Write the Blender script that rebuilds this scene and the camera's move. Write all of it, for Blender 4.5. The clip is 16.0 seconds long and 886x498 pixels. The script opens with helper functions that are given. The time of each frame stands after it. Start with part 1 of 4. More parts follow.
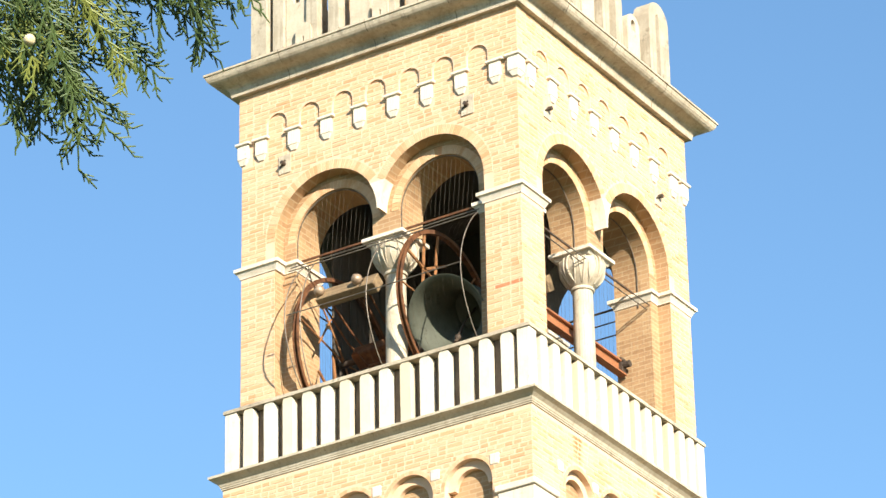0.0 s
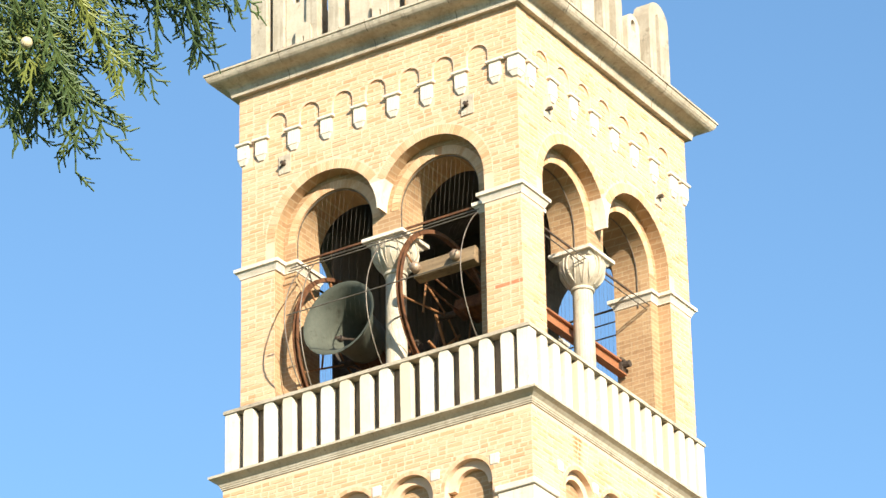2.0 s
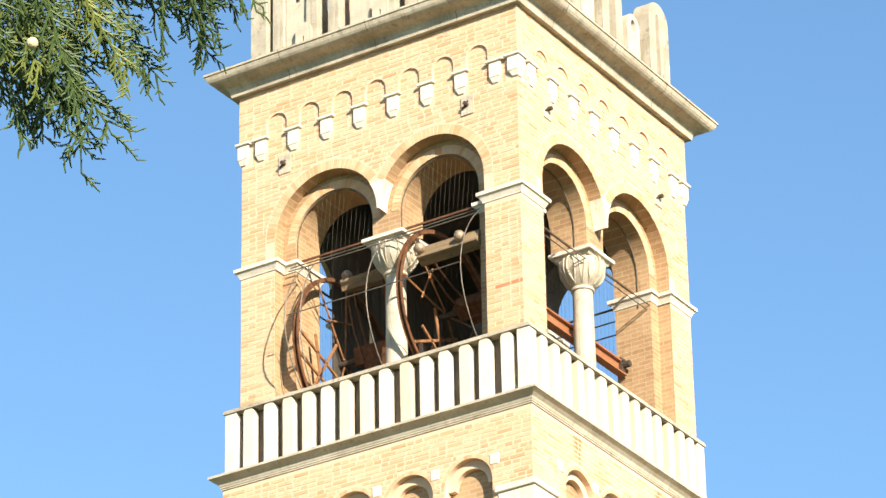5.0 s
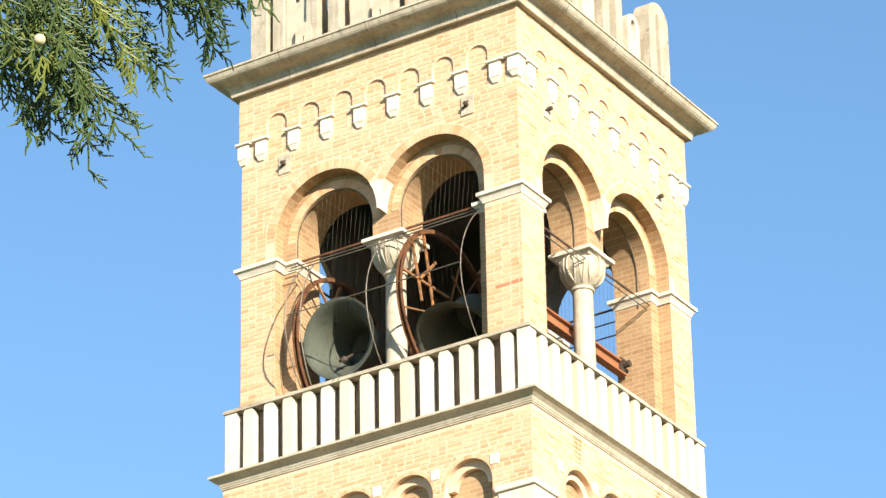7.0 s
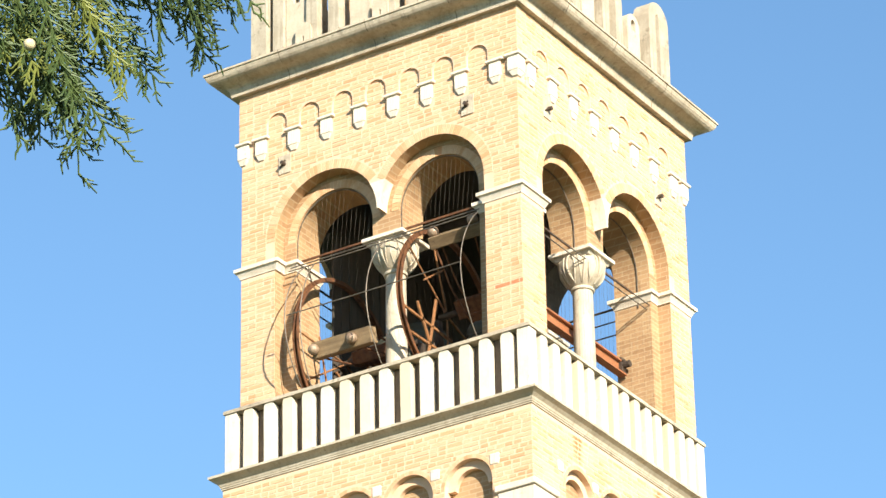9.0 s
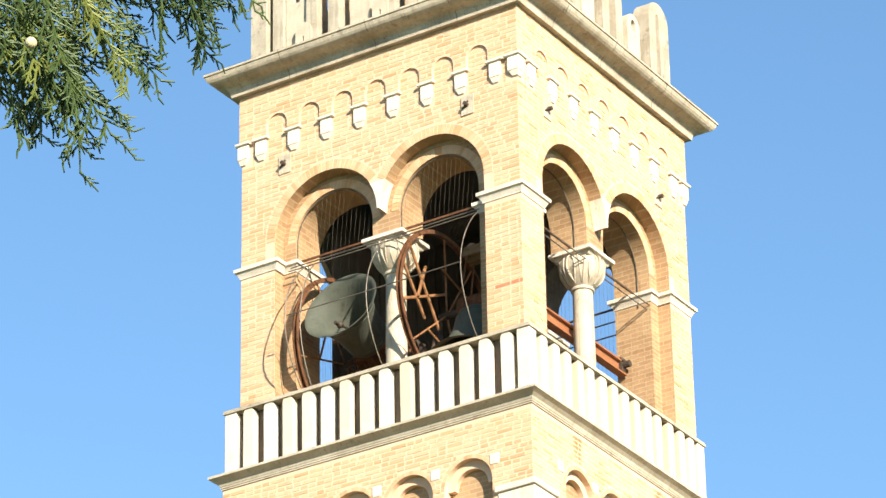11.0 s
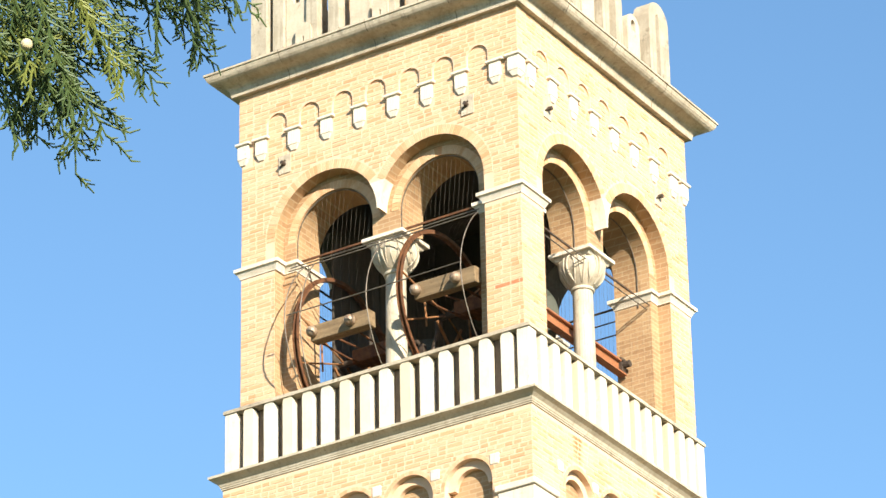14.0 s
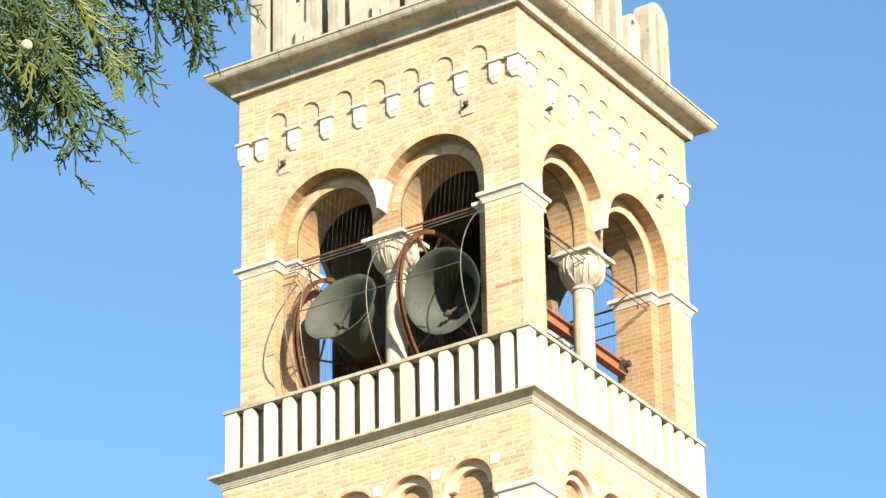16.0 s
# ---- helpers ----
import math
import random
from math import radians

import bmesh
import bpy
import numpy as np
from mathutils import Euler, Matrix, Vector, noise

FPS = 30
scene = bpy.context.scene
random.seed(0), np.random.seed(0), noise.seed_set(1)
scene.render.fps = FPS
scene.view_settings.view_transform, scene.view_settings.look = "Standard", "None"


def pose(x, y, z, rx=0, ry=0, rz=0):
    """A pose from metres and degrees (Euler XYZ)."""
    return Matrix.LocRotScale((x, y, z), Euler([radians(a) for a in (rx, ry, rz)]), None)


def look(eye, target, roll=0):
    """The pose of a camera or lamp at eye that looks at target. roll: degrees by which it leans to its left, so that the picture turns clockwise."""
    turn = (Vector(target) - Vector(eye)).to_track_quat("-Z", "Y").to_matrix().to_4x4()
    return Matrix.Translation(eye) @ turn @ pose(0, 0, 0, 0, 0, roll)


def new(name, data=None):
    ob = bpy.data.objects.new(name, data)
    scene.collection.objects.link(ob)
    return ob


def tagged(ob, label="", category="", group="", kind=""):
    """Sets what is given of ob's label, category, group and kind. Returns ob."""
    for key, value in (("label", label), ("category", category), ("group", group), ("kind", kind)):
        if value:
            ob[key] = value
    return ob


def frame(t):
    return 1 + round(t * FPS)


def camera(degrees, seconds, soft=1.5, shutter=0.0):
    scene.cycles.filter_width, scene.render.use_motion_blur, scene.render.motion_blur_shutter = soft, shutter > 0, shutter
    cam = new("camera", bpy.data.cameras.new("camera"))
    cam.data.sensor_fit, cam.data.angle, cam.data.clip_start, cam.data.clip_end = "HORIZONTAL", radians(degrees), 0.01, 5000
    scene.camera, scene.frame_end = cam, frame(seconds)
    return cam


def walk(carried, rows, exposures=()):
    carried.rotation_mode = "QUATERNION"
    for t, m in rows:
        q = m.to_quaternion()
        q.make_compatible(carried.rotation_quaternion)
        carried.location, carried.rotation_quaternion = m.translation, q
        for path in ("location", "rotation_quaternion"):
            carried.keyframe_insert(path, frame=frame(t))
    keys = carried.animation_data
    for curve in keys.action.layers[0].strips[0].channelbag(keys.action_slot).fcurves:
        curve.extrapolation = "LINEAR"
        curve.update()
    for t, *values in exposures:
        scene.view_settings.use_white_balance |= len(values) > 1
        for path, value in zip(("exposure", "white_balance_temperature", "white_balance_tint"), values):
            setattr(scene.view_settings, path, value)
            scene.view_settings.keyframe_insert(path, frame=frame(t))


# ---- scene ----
# ---------------------------------------------------------------- camera
cam = camera(12.686, 16.0, soft=1.5)
EYE = Vector((23.760, -39.553, 1.600))
AIM = Vector((-0.4738, 0.7500, 0.4616))
SHOT = look(EYE, EYE + AIM * 52.0, -1.093)
walk(cam, [(0.0, SHOT), (16.0, SHOT)], exposures=[(0.0, 1.41, 5800, -1), (16.0, 1.41, 5800, -1)])

# ---------------------------------------------------------------- light
SUN_SIDE, SUN_UP = 56.0, 22.0
sun_way = Vector((math.sin(radians(SUN_SIDE)) * math.cos(radians(SUN_UP)),
                  -math.cos(radians(SUN_SIDE)) * math.cos(radians(SUN_UP)), math.sin(radians(SUN_UP))))
world = bpy.data.worlds.new("world")
scene.world = world
world.use_nodes = True
sky = world.node_tree.nodes.new("ShaderNodeTexSky")
sky.sky_type, sky.sun_disc = "NISHITA", False
sky.sun_elevation = radians(SUN_UP)
sky.sun_rotation = math.atan2(sun_way.x, sun_way.y)
sky.air_density, sky.dust_density, sky.ozone_density = 0.95, 0.0, 1.75
back = world.node_tree.nodes["Background"]
back.inputs[1].default_value = 0.085
world.node_tree.links.new(sky.outputs[0], back.inputs[0])
lamp = bpy.data.lights.new("sun", "SUN")
lamp.energy, lamp.angle, lamp.color = 5.15, radians(0.53), (1.0, 0.825, 0.64)
sun = new("sun", lamp)
sun.matrix_world = look(sun_way * 100.0, (0, 0, 0))


# ---------------------------------------------------------------- materials
Z0 = 26.566                 # the imposts' height over the ground


def material(name, rough=0.8, metal=0.0):
    m = bpy.data.materials.new(name)
    m.use_nodes = True
    b = m.node_tree.nodes["Principled BSDF"]
    b.inputs["Roughness"].default_value, b.inputs["Metallic"].default_value = rough, metal
    return m, m.node_tree, b


def add(tree, kind, **values):
    n = tree.nodes.new(kind)
    for key, value in values.items():
        n.inputs[key.replace("_", " ")].default_value = value
    return n


def ramp(tree, fac, stops):
    r = tree.nodes.new("ShaderNodeValToRGB")
    while len(r.color_ramp.elements) < len(stops):
        r.color_ramp.elements.new(0.5)
    for e, (at, c) in zip(r.color_ramp.elements, stops):
        e.position, e.color = at, (*c, 1)
    tree.links.new(fac, r.inputs[0])
    return r.outputs[0]


def mix(tree, fac, a, b, how="MIX"):
    m = tree.nodes.new("ShaderNodeMix")
    m.data_type, m.blend_type = "RGBA", how
    for sock, v in ((m.inputs[0], fac), (m.inputs[6], a), (m.inputs[7], b)):
        if hasattr(v, "is_linked"):
            tree.links.new(v, sock)
        else:
            sock.default_value = v if isinstance(v, float) else (*v, 1)
    return m.outputs[2]


def noise_of(tree, scale, detail=4.0, rough=0.55, stretch=None):
    g = tree.nodes.new("ShaderNodeTexCoord")
    n = add(tree, "ShaderNodeTexNoise", Scale=scale, Detail=detail, Roughness=rough)
    if stretch:
        mp = tree.nodes.new("ShaderNodeMapping")
        mp.inputs["Scale"].default_value = stretch
        tree.links.new(g.outputs["Object"], mp.inputs[0])
        tree.links.new(mp.outputs[0], n.inputs["Vector"])
    else:
        tree.links.new(g.outputs["Object"], n.inputs["Vector"])
    return n.outputs[0]


def bump(tree, bsdf, height, strength, distance):
    b = add(tree, "ShaderNodeBump", Strength=strength, Distance=distance)
    tree.links.new(height, b.inputs["Height"])
    tree.links.new(b.outputs[0], bsdf.inputs["Normal"])


def weathered(name, dark, light, scale, rough=0.8, metal=0.0, spot=None, relief=0.3, depth=0.006, stretch=None, run=None, vary=None):
    m, t, b = material(name, rough, metal)
    big, fine = noise_of(t, scale, stretch=stretch), noise_of(t, scale * 9, 6.0, 0.7, stretch)
    c = ramp(t, big, [(0.32, dark), (0.68, light)])
    c = mix(t, 0.35, c, ramp(t, fine, [(0.3, dark), (0.7, light)]))
    if spot:
        c = mix(t, ramp(t, noise_of(t, scale * 3, 7.0, 0.75), [(0.56, (0, 0, 0)), (0.68, (1, 1, 1))]), c, spot)
    if run:
        streak = ramp(t, noise_of(t, 1.0, 5.0, 0.65, (14.0, 14.0, 0.9)), [(0.52, (0, 0, 0)), (0.74, (0.7, 0.7, 0.7))])
        c = mix(t, streak, c, run)
    if vary:
        own = t.nodes.new("ShaderNodeObjectInfo").outputs["Random"]
        c = mix(t, ramp(t, own, [(0.35, (0, 0, 0)), (1.0, (0.75, 0.75, 0.75))]), c, vary)
    t.links.new(c, b.inputs["Base Color"])
    bump(t, b, fine, relief, depth)
    return m


BRICKS = [(0.0, (0.47, 0.245, 0.115)), (0.10, (0.54, 0.30, 0.155)), (0.28, (0.585, 0.348, 0.20)), (0.5, (0.62, 0.395, 0.245)), (0.8, (0.635, 0.418, 0.275)),
          (0.95, (0.605, 0.372, 0.22)), (0.97, (0.50, 0.215, 0.095)), (1.0, (0.51, 0.23, 0.105))]


def rust_run(t, y0, half, z0, z1):
    """How strong a rusty run is, that begins under the ledge at y0 on the sunny side and fades downward."""
    sep = t.nodes.new("ShaderNodeSeparateXYZ")
    t.links.new(t.nodes.new("ShaderNodeNewGeometry").outputs["Position"], sep.inputs[0])
    fades = []
    for axis, a, b, lo, hi in ((1, y0 - half, y0, 0.0, 3.0), (1, y0, y0 + half, 1.0, 0.0), (0, 0.10, 0.12, 0.0, 1.0), (2, Z0 + z0, Z0 + z1, 0.0, 1.0)):
        n = t.nodes.new("ShaderNodeMapRange")
        n.inputs[1].default_value, n.inputs[2].default_value = a, b
        n.inputs[3].default_value, n.inputs[4].default_value = lo, hi
        t.links.new(sep.outputs[axis], n.inputs[0])
        fades.append(n.outputs[0])
    fades.append(noise_of(t, 1.0, 4.0, 0.6, (9.0, 9.0, 1.2)))
    out = fades[0]
    for f in fades[1:]:
        n = t.nodes.new("ShaderNodeMath")
        n.operation = "MULTIPLY"
        t.links.new(out, n.inputs[0]), t.links.new(f, n.inputs[1])
        out = n.outputs[0]
    return out


def brick_material(name, by_island):
    m, t, b = material(name, 0.88)
    if by_island:
        pick = t.nodes.new("ShaderNodeNewGeometry").outputs["Random Per Island"]
    else:
        pick = t.nodes.new("ShaderNodeObjectInfo").outputs["Random"]
    c = ramp(t, pick, BRICKS)
    stain = noise_of(t, 0.9, 5.0, 0.6)
    c = mix(t, ramp(t, stain, [(0.40, (0, 0, 0)), (0.75, (0.374, 0.374, 0.374))]), c, (0.62, 0.412, 0.267))
    blush = ramp(t, noise_of(t, 1.0, 6.0, 0.7, (1.3, 1.3, 3.2)), [(0.53, (0, 0, 0)), (0.70, (0.7, 0.7, 0.7))])
    c = mix(t, blush, c, (0.50, 0.25, 0.095))
    grain = noise_of(t, 60.0, 5.0, 0.7)
    c = mix(t, 0.30, c, ramp(t, grain, [(0.25, (0.27, 0.15, 0.06)), (0.75, (0.57, 0.42, 0.235))]))
    streak = ramp(t, noise_of(t, 1.0, 4.0, 0.6, (5.0, 5.0, 0.45)), [(0.60, (0, 0, 0)), (0.80, (0.42, 0.42, 0.42))])
    c = mix(t, streak, c, (0.33, 0.17, 0.075))
    c = mix(t, rust_run(t, 0.97, 0.15, -4.0, -3.3), c, (0.30, 0.12, 0.03))
    c = mix(t, rust_run(t, 3.05, 0.16, -4.3, -3.3), c, (0.34, 0.16, 0.06))
    t.links.new(c, b.inputs["Base Color"])
    bump(t, b, grain, 0.5, 0.006)
    return m


def brick_wall_material():
    """Mortar and bricks where the joints are too far inside the openings to be pieces."""
    m, t, b = material("wall_brickwork", 0.9)
    g = t.nodes.new("ShaderNodeNewGeometry")
    sep = t.nodes.new("ShaderNodeSeparateXYZ")
    t.links.new(g.outputs["Position"], sep.inputs[0])
    plus = t.nodes.new("ShaderNodeMath")
    t.links.new(sep.outputs[0], plus.inputs[0]), t.links.new(sep.outputs[1], plus.inputs[1])
    com = t.nodes.new("ShaderNodeCombineXYZ")
    t.links.new(plus.outputs[0], com.inputs[0]), t.links.new(sep.outputs[2], com.inputs[1])
    br = add(t, "ShaderNodeTexBrick", Scale=1.0)
    br.inputs["Brick Width"].default_value, br.inputs["Row Height"].default_value = 0.20, 0.066
    br.inputs["Mortar Size"].default_value = 0.006
    br.inputs["Color1"].default_value, br.inputs["Color2"].default_value = (0.28, 0.148, 0.068, 1), (0.38, 0.23, 0.115, 1)
    br.inputs["Mortar"].default_value = (0.42, 0.30, 0.18, 1)
    t.links.new(com.outputs[0], br.inputs["Vector"])
    n = noise_of(t, 3.0, 6.0, 0.65)
    c = mix(t, 0.25, br.outputs[0], ramp(t, n, [(0.3, (0.22, 0.13, 0.065)), (0.7, (0.48, 0.36, 0.21))]))
    t.links.new(c, b.inputs["Base Color"])
    bump(t, b, br.outputs["Fac"], -0.6, 0.006)
    return m


M_BRICK = brick_material("brick", False)
M_RED = weathered("red_brick", (0.36, 0.13, 0.06), (0.46, 0.19, 0.09), 9.0, 0.9)
M_BRICKS = brick_material("brick_joined", True)
M_WALL = brick_wall_material()
M_MORTAR = weathered("lime_mortar", (0.56, 0.375, 0.245), (0.66, 0.467, 0.33), 5.0, 0.95)
M_STONE = weathered("white_stone", (0.53, 0.44, 0.345), (0.70, 0.62, 0.53), 2.2, 0.75, spot=(0.40, 0.335, 0.25), run=(0.40, 0.32, 0.225))
M_COLUMN = weathered("cream_column_stone", (0.36, 0.295, 0.215), (0.55, 0.475, 0.375), 3.0, 0.8, spot=(0.28, 0.225, 0.16), relief=0.4, run=(0.33, 0.26, 0.18))
M_SLAB = weathered("stained_slab_stone", (0.54, 0.465, 0.365), (0.70, 0.64, 0.55), 2.2, 0.75, spot=(0.40, 0.335, 0.25), run=(0.38, 0.30, 0.21), vary=(0.50, 0.405, 0.28))
M_PARAPET = weathered("stained_parapet_stone", (0.27, 0.22, 0.16), (0.47, 0.41, 0.32), 2.6, 0.85, spot=(0.19, 0.155, 0.11), relief=0.5, run=(0.21, 0.165, 0.115))
M_MOULD = weathered("weathered_stone", (0.29, 0.23, 0.165), (0.56, 0.475, 0.365), 2.1, 0.85, spot=(0.20, 0.165, 0.125), relief=0.7, depth=0.014, run=(0.24, 0.19, 0.14))
M_RUST = weathered("rusty_iron", (0.05, 0.018, 0.007), (0.19, 0.075, 0.026), 9.0, 0.85, 0.2, spot=(0.025, 0.011, 0.006), relief=0.5)
M_BEAM = weathered("rust_painted_steel", (0.225, 0.075, 0.026), (0.375, 0.15, 0.06), 5.0, 0.7, 0.1, spot=(0.12, 0.045, 0.022))
M_ARM = weathered("rusted_flat_iron", (0.13, 0.055, 0.020), (0.36, 0.165, 0.060), 11.0, 0.85, 0.1, spot=(0.05, 0.022, 0.012), relief=0.6)
M_IRON = weathered("dark_iron", (0.035, 0.025, 0.02), (0.10, 0.07, 0.05), 8.0, 0.7, 0.4)
M_WIRE = weathered("galvanised_wire", (0.07, 0.055, 0.045), (0.22, 0.18, 0.14), 6.0, 0.55, 0.5)
M_BRONZE = weathered("bell_bronze", (0.042, 0.045, 0.032), (0.080, 0.082, 0.060), 3.0, 0.8, 0.0, spot=(0.035, 0.032, 0.02), relief=0.15)
M_WOOD = weathered("grey_oak", (0.11, 0.068, 0.034), (0.27, 0.185, 0.10), 4.0, 0.85, stretch=(0.4, 4, 4), relief=0.6, spot=(0.07, 0.042, 0.024))
M_BOLT = weathered("worn_nut", (0.182, 0.105, 0.063), (0.385, 0.294, 0.21), 12.0, 0.5, 0.3)
# Near-black colour that paints the bell chamber's shade onto its surfaces.
M_DARK = weathered("chamber_shade", (0.036, 0.030, 0.026), (0.085, 0.070, 0.056), 2.0, 0.95)
M_PLANK = weathered("dark_filler_planks", (0.034, 0.026, 0.020), (0.075, 0.056, 0.040), 3.0, 0.9, stretch=(5, 5, 0.5), relief=0.6)
# Colour of the dark cornice joints, and of the shade painted behind the slabs.
M_JOINT_AND_SHADE = weathered("dark_joint_and_slot_shade", (0.08, 0.06, 0.045), (0.17, 0.125, 0.09), 4.0, 0.95)
M_ROOF = weathered("lead_flashing", (0.10, 0.10, 0.10), (0.22, 0.21, 0.20), 2.0, 0.6)
M_LEAF = weathered("cypress_scale_leaf", (0.032, 0.056, 0.014), (0.08, 0.105, 0.024), 14.0, 0.6, relief=0.2, depth=0.002)
# Brighter leaf colour with sunlight painted in, for some left-hand sprays.
M_LEAF_LIT = weathered("cypress_sunlit_leaf", (0.07, 0.098, 0.017), (0.185, 0.19, 0.036), 11.0, 0.6, relief=0.2, depth=0.002)
M_BARK = weathered("cypress_bark", (0.07, 0.045, 0.03), (0.18, 0.12, 0.08), 6.0, 0.9, stretch=(3, 3, 0.6), relief=0.8)
M_CONE = weathered("pale_cone", (0.35, 0.27, 0.14), (0.62, 0.52, 0.33), 40.0, 0.7)
M_GRASS = weathered("grass", (0.035, 0.055, 0.015), (0.10, 0.12, 0.035), 0.6, 0.95, relief=0.6, depth=0.03)


# ---------------------------------------------------------------- mesh helpers
def hexa(bm, p):
    """Eight corners: four below (round), four above."""
    v = [bm.verts.new(c) for c in p]
    for f in ((3, 2, 1, 0), (4, 5, 6, 7), (0, 1, 5, 4), (1, 2, 6, 5), (2, 3, 7, 6), (3, 0, 4, 7)):
        bm.faces.new([v[i] for i in f])
    return v


def box(bm, x0, x1, y0, y1, z0, z1):
    return hexa(bm, [(x0, y0, z0), (x1, y0, z0), (x1, y1, z0), (x0, y1, z0), (x0, y0, z1), (x1, y0, z1), (x1, y1, z1), (x0, y1, z1)])


def bevelled(bm, width, segments=1):
    bmesh.ops.bevel(bm, geom=list(bm.edges), offset=width, segments=segments, affect="EDGES", profile=0.5)
    return bm


def tube(bm, path, radius, sides=8, closed=False):
    """A round bar along a path; radius may be a list."""
    pts = [Vector(p) for p in path]
    rad = radius if isinstance(radius, (list, tuple)) else [radius] * len(pts)
    rings, n = [], len(pts)
    side = None
    for i, p in enumerate(pts):
        a = pts[(i - 1) % n] if (i or closed) else p
        b = pts[(i + 1) % n] if (i < n - 1 or closed) else p
        way = (b - a).normalized()
        if side is None:
            side = way.orthogonal().normalized()
        side = (side - way * side.dot(way)).normalized()
        up = way.cross(side)
        rings.append([bm.verts.new(p + (side * math.cos(k * math.tau / sides) + up * math.sin(k * math.tau / sides)) * rad[i]) for k in range(sides)])
    for i in range(n if closed else n - 1):
        a, b = rings[i], rings[(i + 1) % n]
        for k in range(sides):
            bm.faces.new((a[k], a[(k + 1) % sides], b[(k + 1) % sides], b[k]))
    if not closed:
        bm.faces.new(rings[0][::-1]), bm.faces.new(rings[-1])
    return bm


def lathe(bm, profile, sides=48, at=(0, 0, 0)):
    rings = []
    for r, z in profile:
        rings.append([bm.verts.new((at[0] + r * math.cos(k * math.tau / sides), at[1] + r * math.sin(k * math.tau / sides), at[2] + z)) for k in range(sides)])
    for a, b in zip(rings, rings[1:]):
        for k in range(sides):
            bm.faces.new((a[k], a[(k + 1) % sides], b[(k + 1) % sides], b[k]))
    return bm


def weld(bm):
    """Joins touching pieces and drops the faces between them."""
    bmesh.ops.remove_doubles(bm, verts=list(bm.verts), dist=1e-5)
    bm.verts.index_update()
    seen = {}
    for f in bm.faces:
        seen.setdefault(frozenset(v.index for v in f.verts), []).append(f)
    bmesh.ops.delete(bm, geom=[f for fs in seen.values() if len(fs) > 1 for f in fs], context="FACES_ONLY")
    return bm


def mesh_of(name, bm, mat, smooth=False):
    bmesh.ops.recalc_face_normals(bm, faces=list(bm.faces))
    me = bpy.data.meshes.new(name)
    bm.to_mesh(me)
    bm.free()
    me.materials.append(mat)
    if smooth:
        me.shade_smooth()
        me.set_sharp_from_angle(angle=radians(40))
    return me


def part(name, bm, mat, parent, label="", smooth=False):
    ob = new(name, mesh_of(name, bm, mat, smooth))
    ob.parent = parent
    return tagged(ob, label)


def empty(name, m, label, category, group="", kind=""):
    ob = new(name)
    ob.empty_display_size = 0.2
    ob.matrix_basis = m
    return tagged(ob, label, category, group, kind)


def face_turn(k):
    """Turns the front of the tower onto its k-th side, in the tower's space."""
    return Matrix.Translation((-2.25, 2.25, 0)) @ Matrix.Rotation(k * math.pi / 2, 4, "Z") @ Matrix.Translation((2.25, -2.25, 0))


def again(ob, k, parent=None):
    """The same part once more on the k-th side of the tower."""
    c = ob.copy()
    scene.collection.objects.link(c)
    c.parent = parent or ob.parent
    c.matrix_basis = face_turn(k) @ ob.matrix_basis
    return c


# ---------------------------------------------------------------- sizes of the tower
SIDE, THICK, STEP = 4.5, 0.77, 0.20
MID = -SIDE / 2
CENTRES, SPRING = (-3.10, -1.40), 0.30
R1, R2 = 0.838, 0.63
FLOOR = -3.10
FRIEZE, TOP = 1.97, 2.715
ARCADE = [MID + 0.547 * k for k in range(-3, 4)]
CORBELS = [MID + 0.547 * (k + 0.5) for k in range(-4, 4)]
OUT = 0.030                 # the frieze stands proud
LOW = 0.16                  # the lower shaft stands proud


def under(x, radius):
    """The height of the arches' underside at x, or None in the piers."""
    for c in CENTRES:
        if abs(x - c) < radius - 1e-6:
            return SPRING + math.sqrt(radius ** 2 - (x - c) ** 2)
    return None


# ---------------------------------------------------------------- the ground
bm = bmesh.new()
bmesh.ops.create_grid(bm, x_segments=60, y_segments=60, size=2500)
ground = new("ground", mesh_of("ground", bm, M_GRASS))
tagged(ground, "flat grassy ground reaching out to the horizon", "ground", kind="structure")

# ---------------------------------------------------------------- the tower
tower = empty("bell_tower", pose(0, 0, Z0), "tall square brick bell tower with white stone trim", "tower")


def strip_wall(bm, x0, x1, z0, z1, v0, v1, top, cuts):
    """A wall in upright strips with openings below top(x); corners are mitred."""
    xs = sorted({x0, x1, *(c for c in cuts if x0 < c < x1)})
    for a, b in zip(xs, xs[1:]):
        m = (a + b) / 2
        lo = lambda x: min(v1, max(v0, min(-x, x + SIDE)))
        da, db = lo(a), lo(b)
        if da <= v0 and db <= v0:
            continue
        h = top(m)
        if h is None:
            za = zb = z0
        else:
            za, zb = top(a + 1e-5) or h, top(b - 1e-5) or h
        hexa(bm, [(a, v0, za), (b, v0, zb), (b, db, zb), (a, da, za), (a, v0, z1), (b, v0, z1), (b, db, z1), (a, da, z1)])


def arch_cuts(radius, n=20):
    return [c + radius * -math.cos(math.pi * k / n) for c in CENTRES for k in range(n + 1)]


def outer_top(x):
    if CENTRES[0] - R1 < x < CENTRES[1] + R1:
        h = under(x, R1)
        return h if h is not None else 0.30
    return None


def inner_top(x):
    if CENTRES[0] - R2 < x < CENTRES[1] + R2:
        h = under(x, R2)
        return h if h is not None else -0.046
    return None


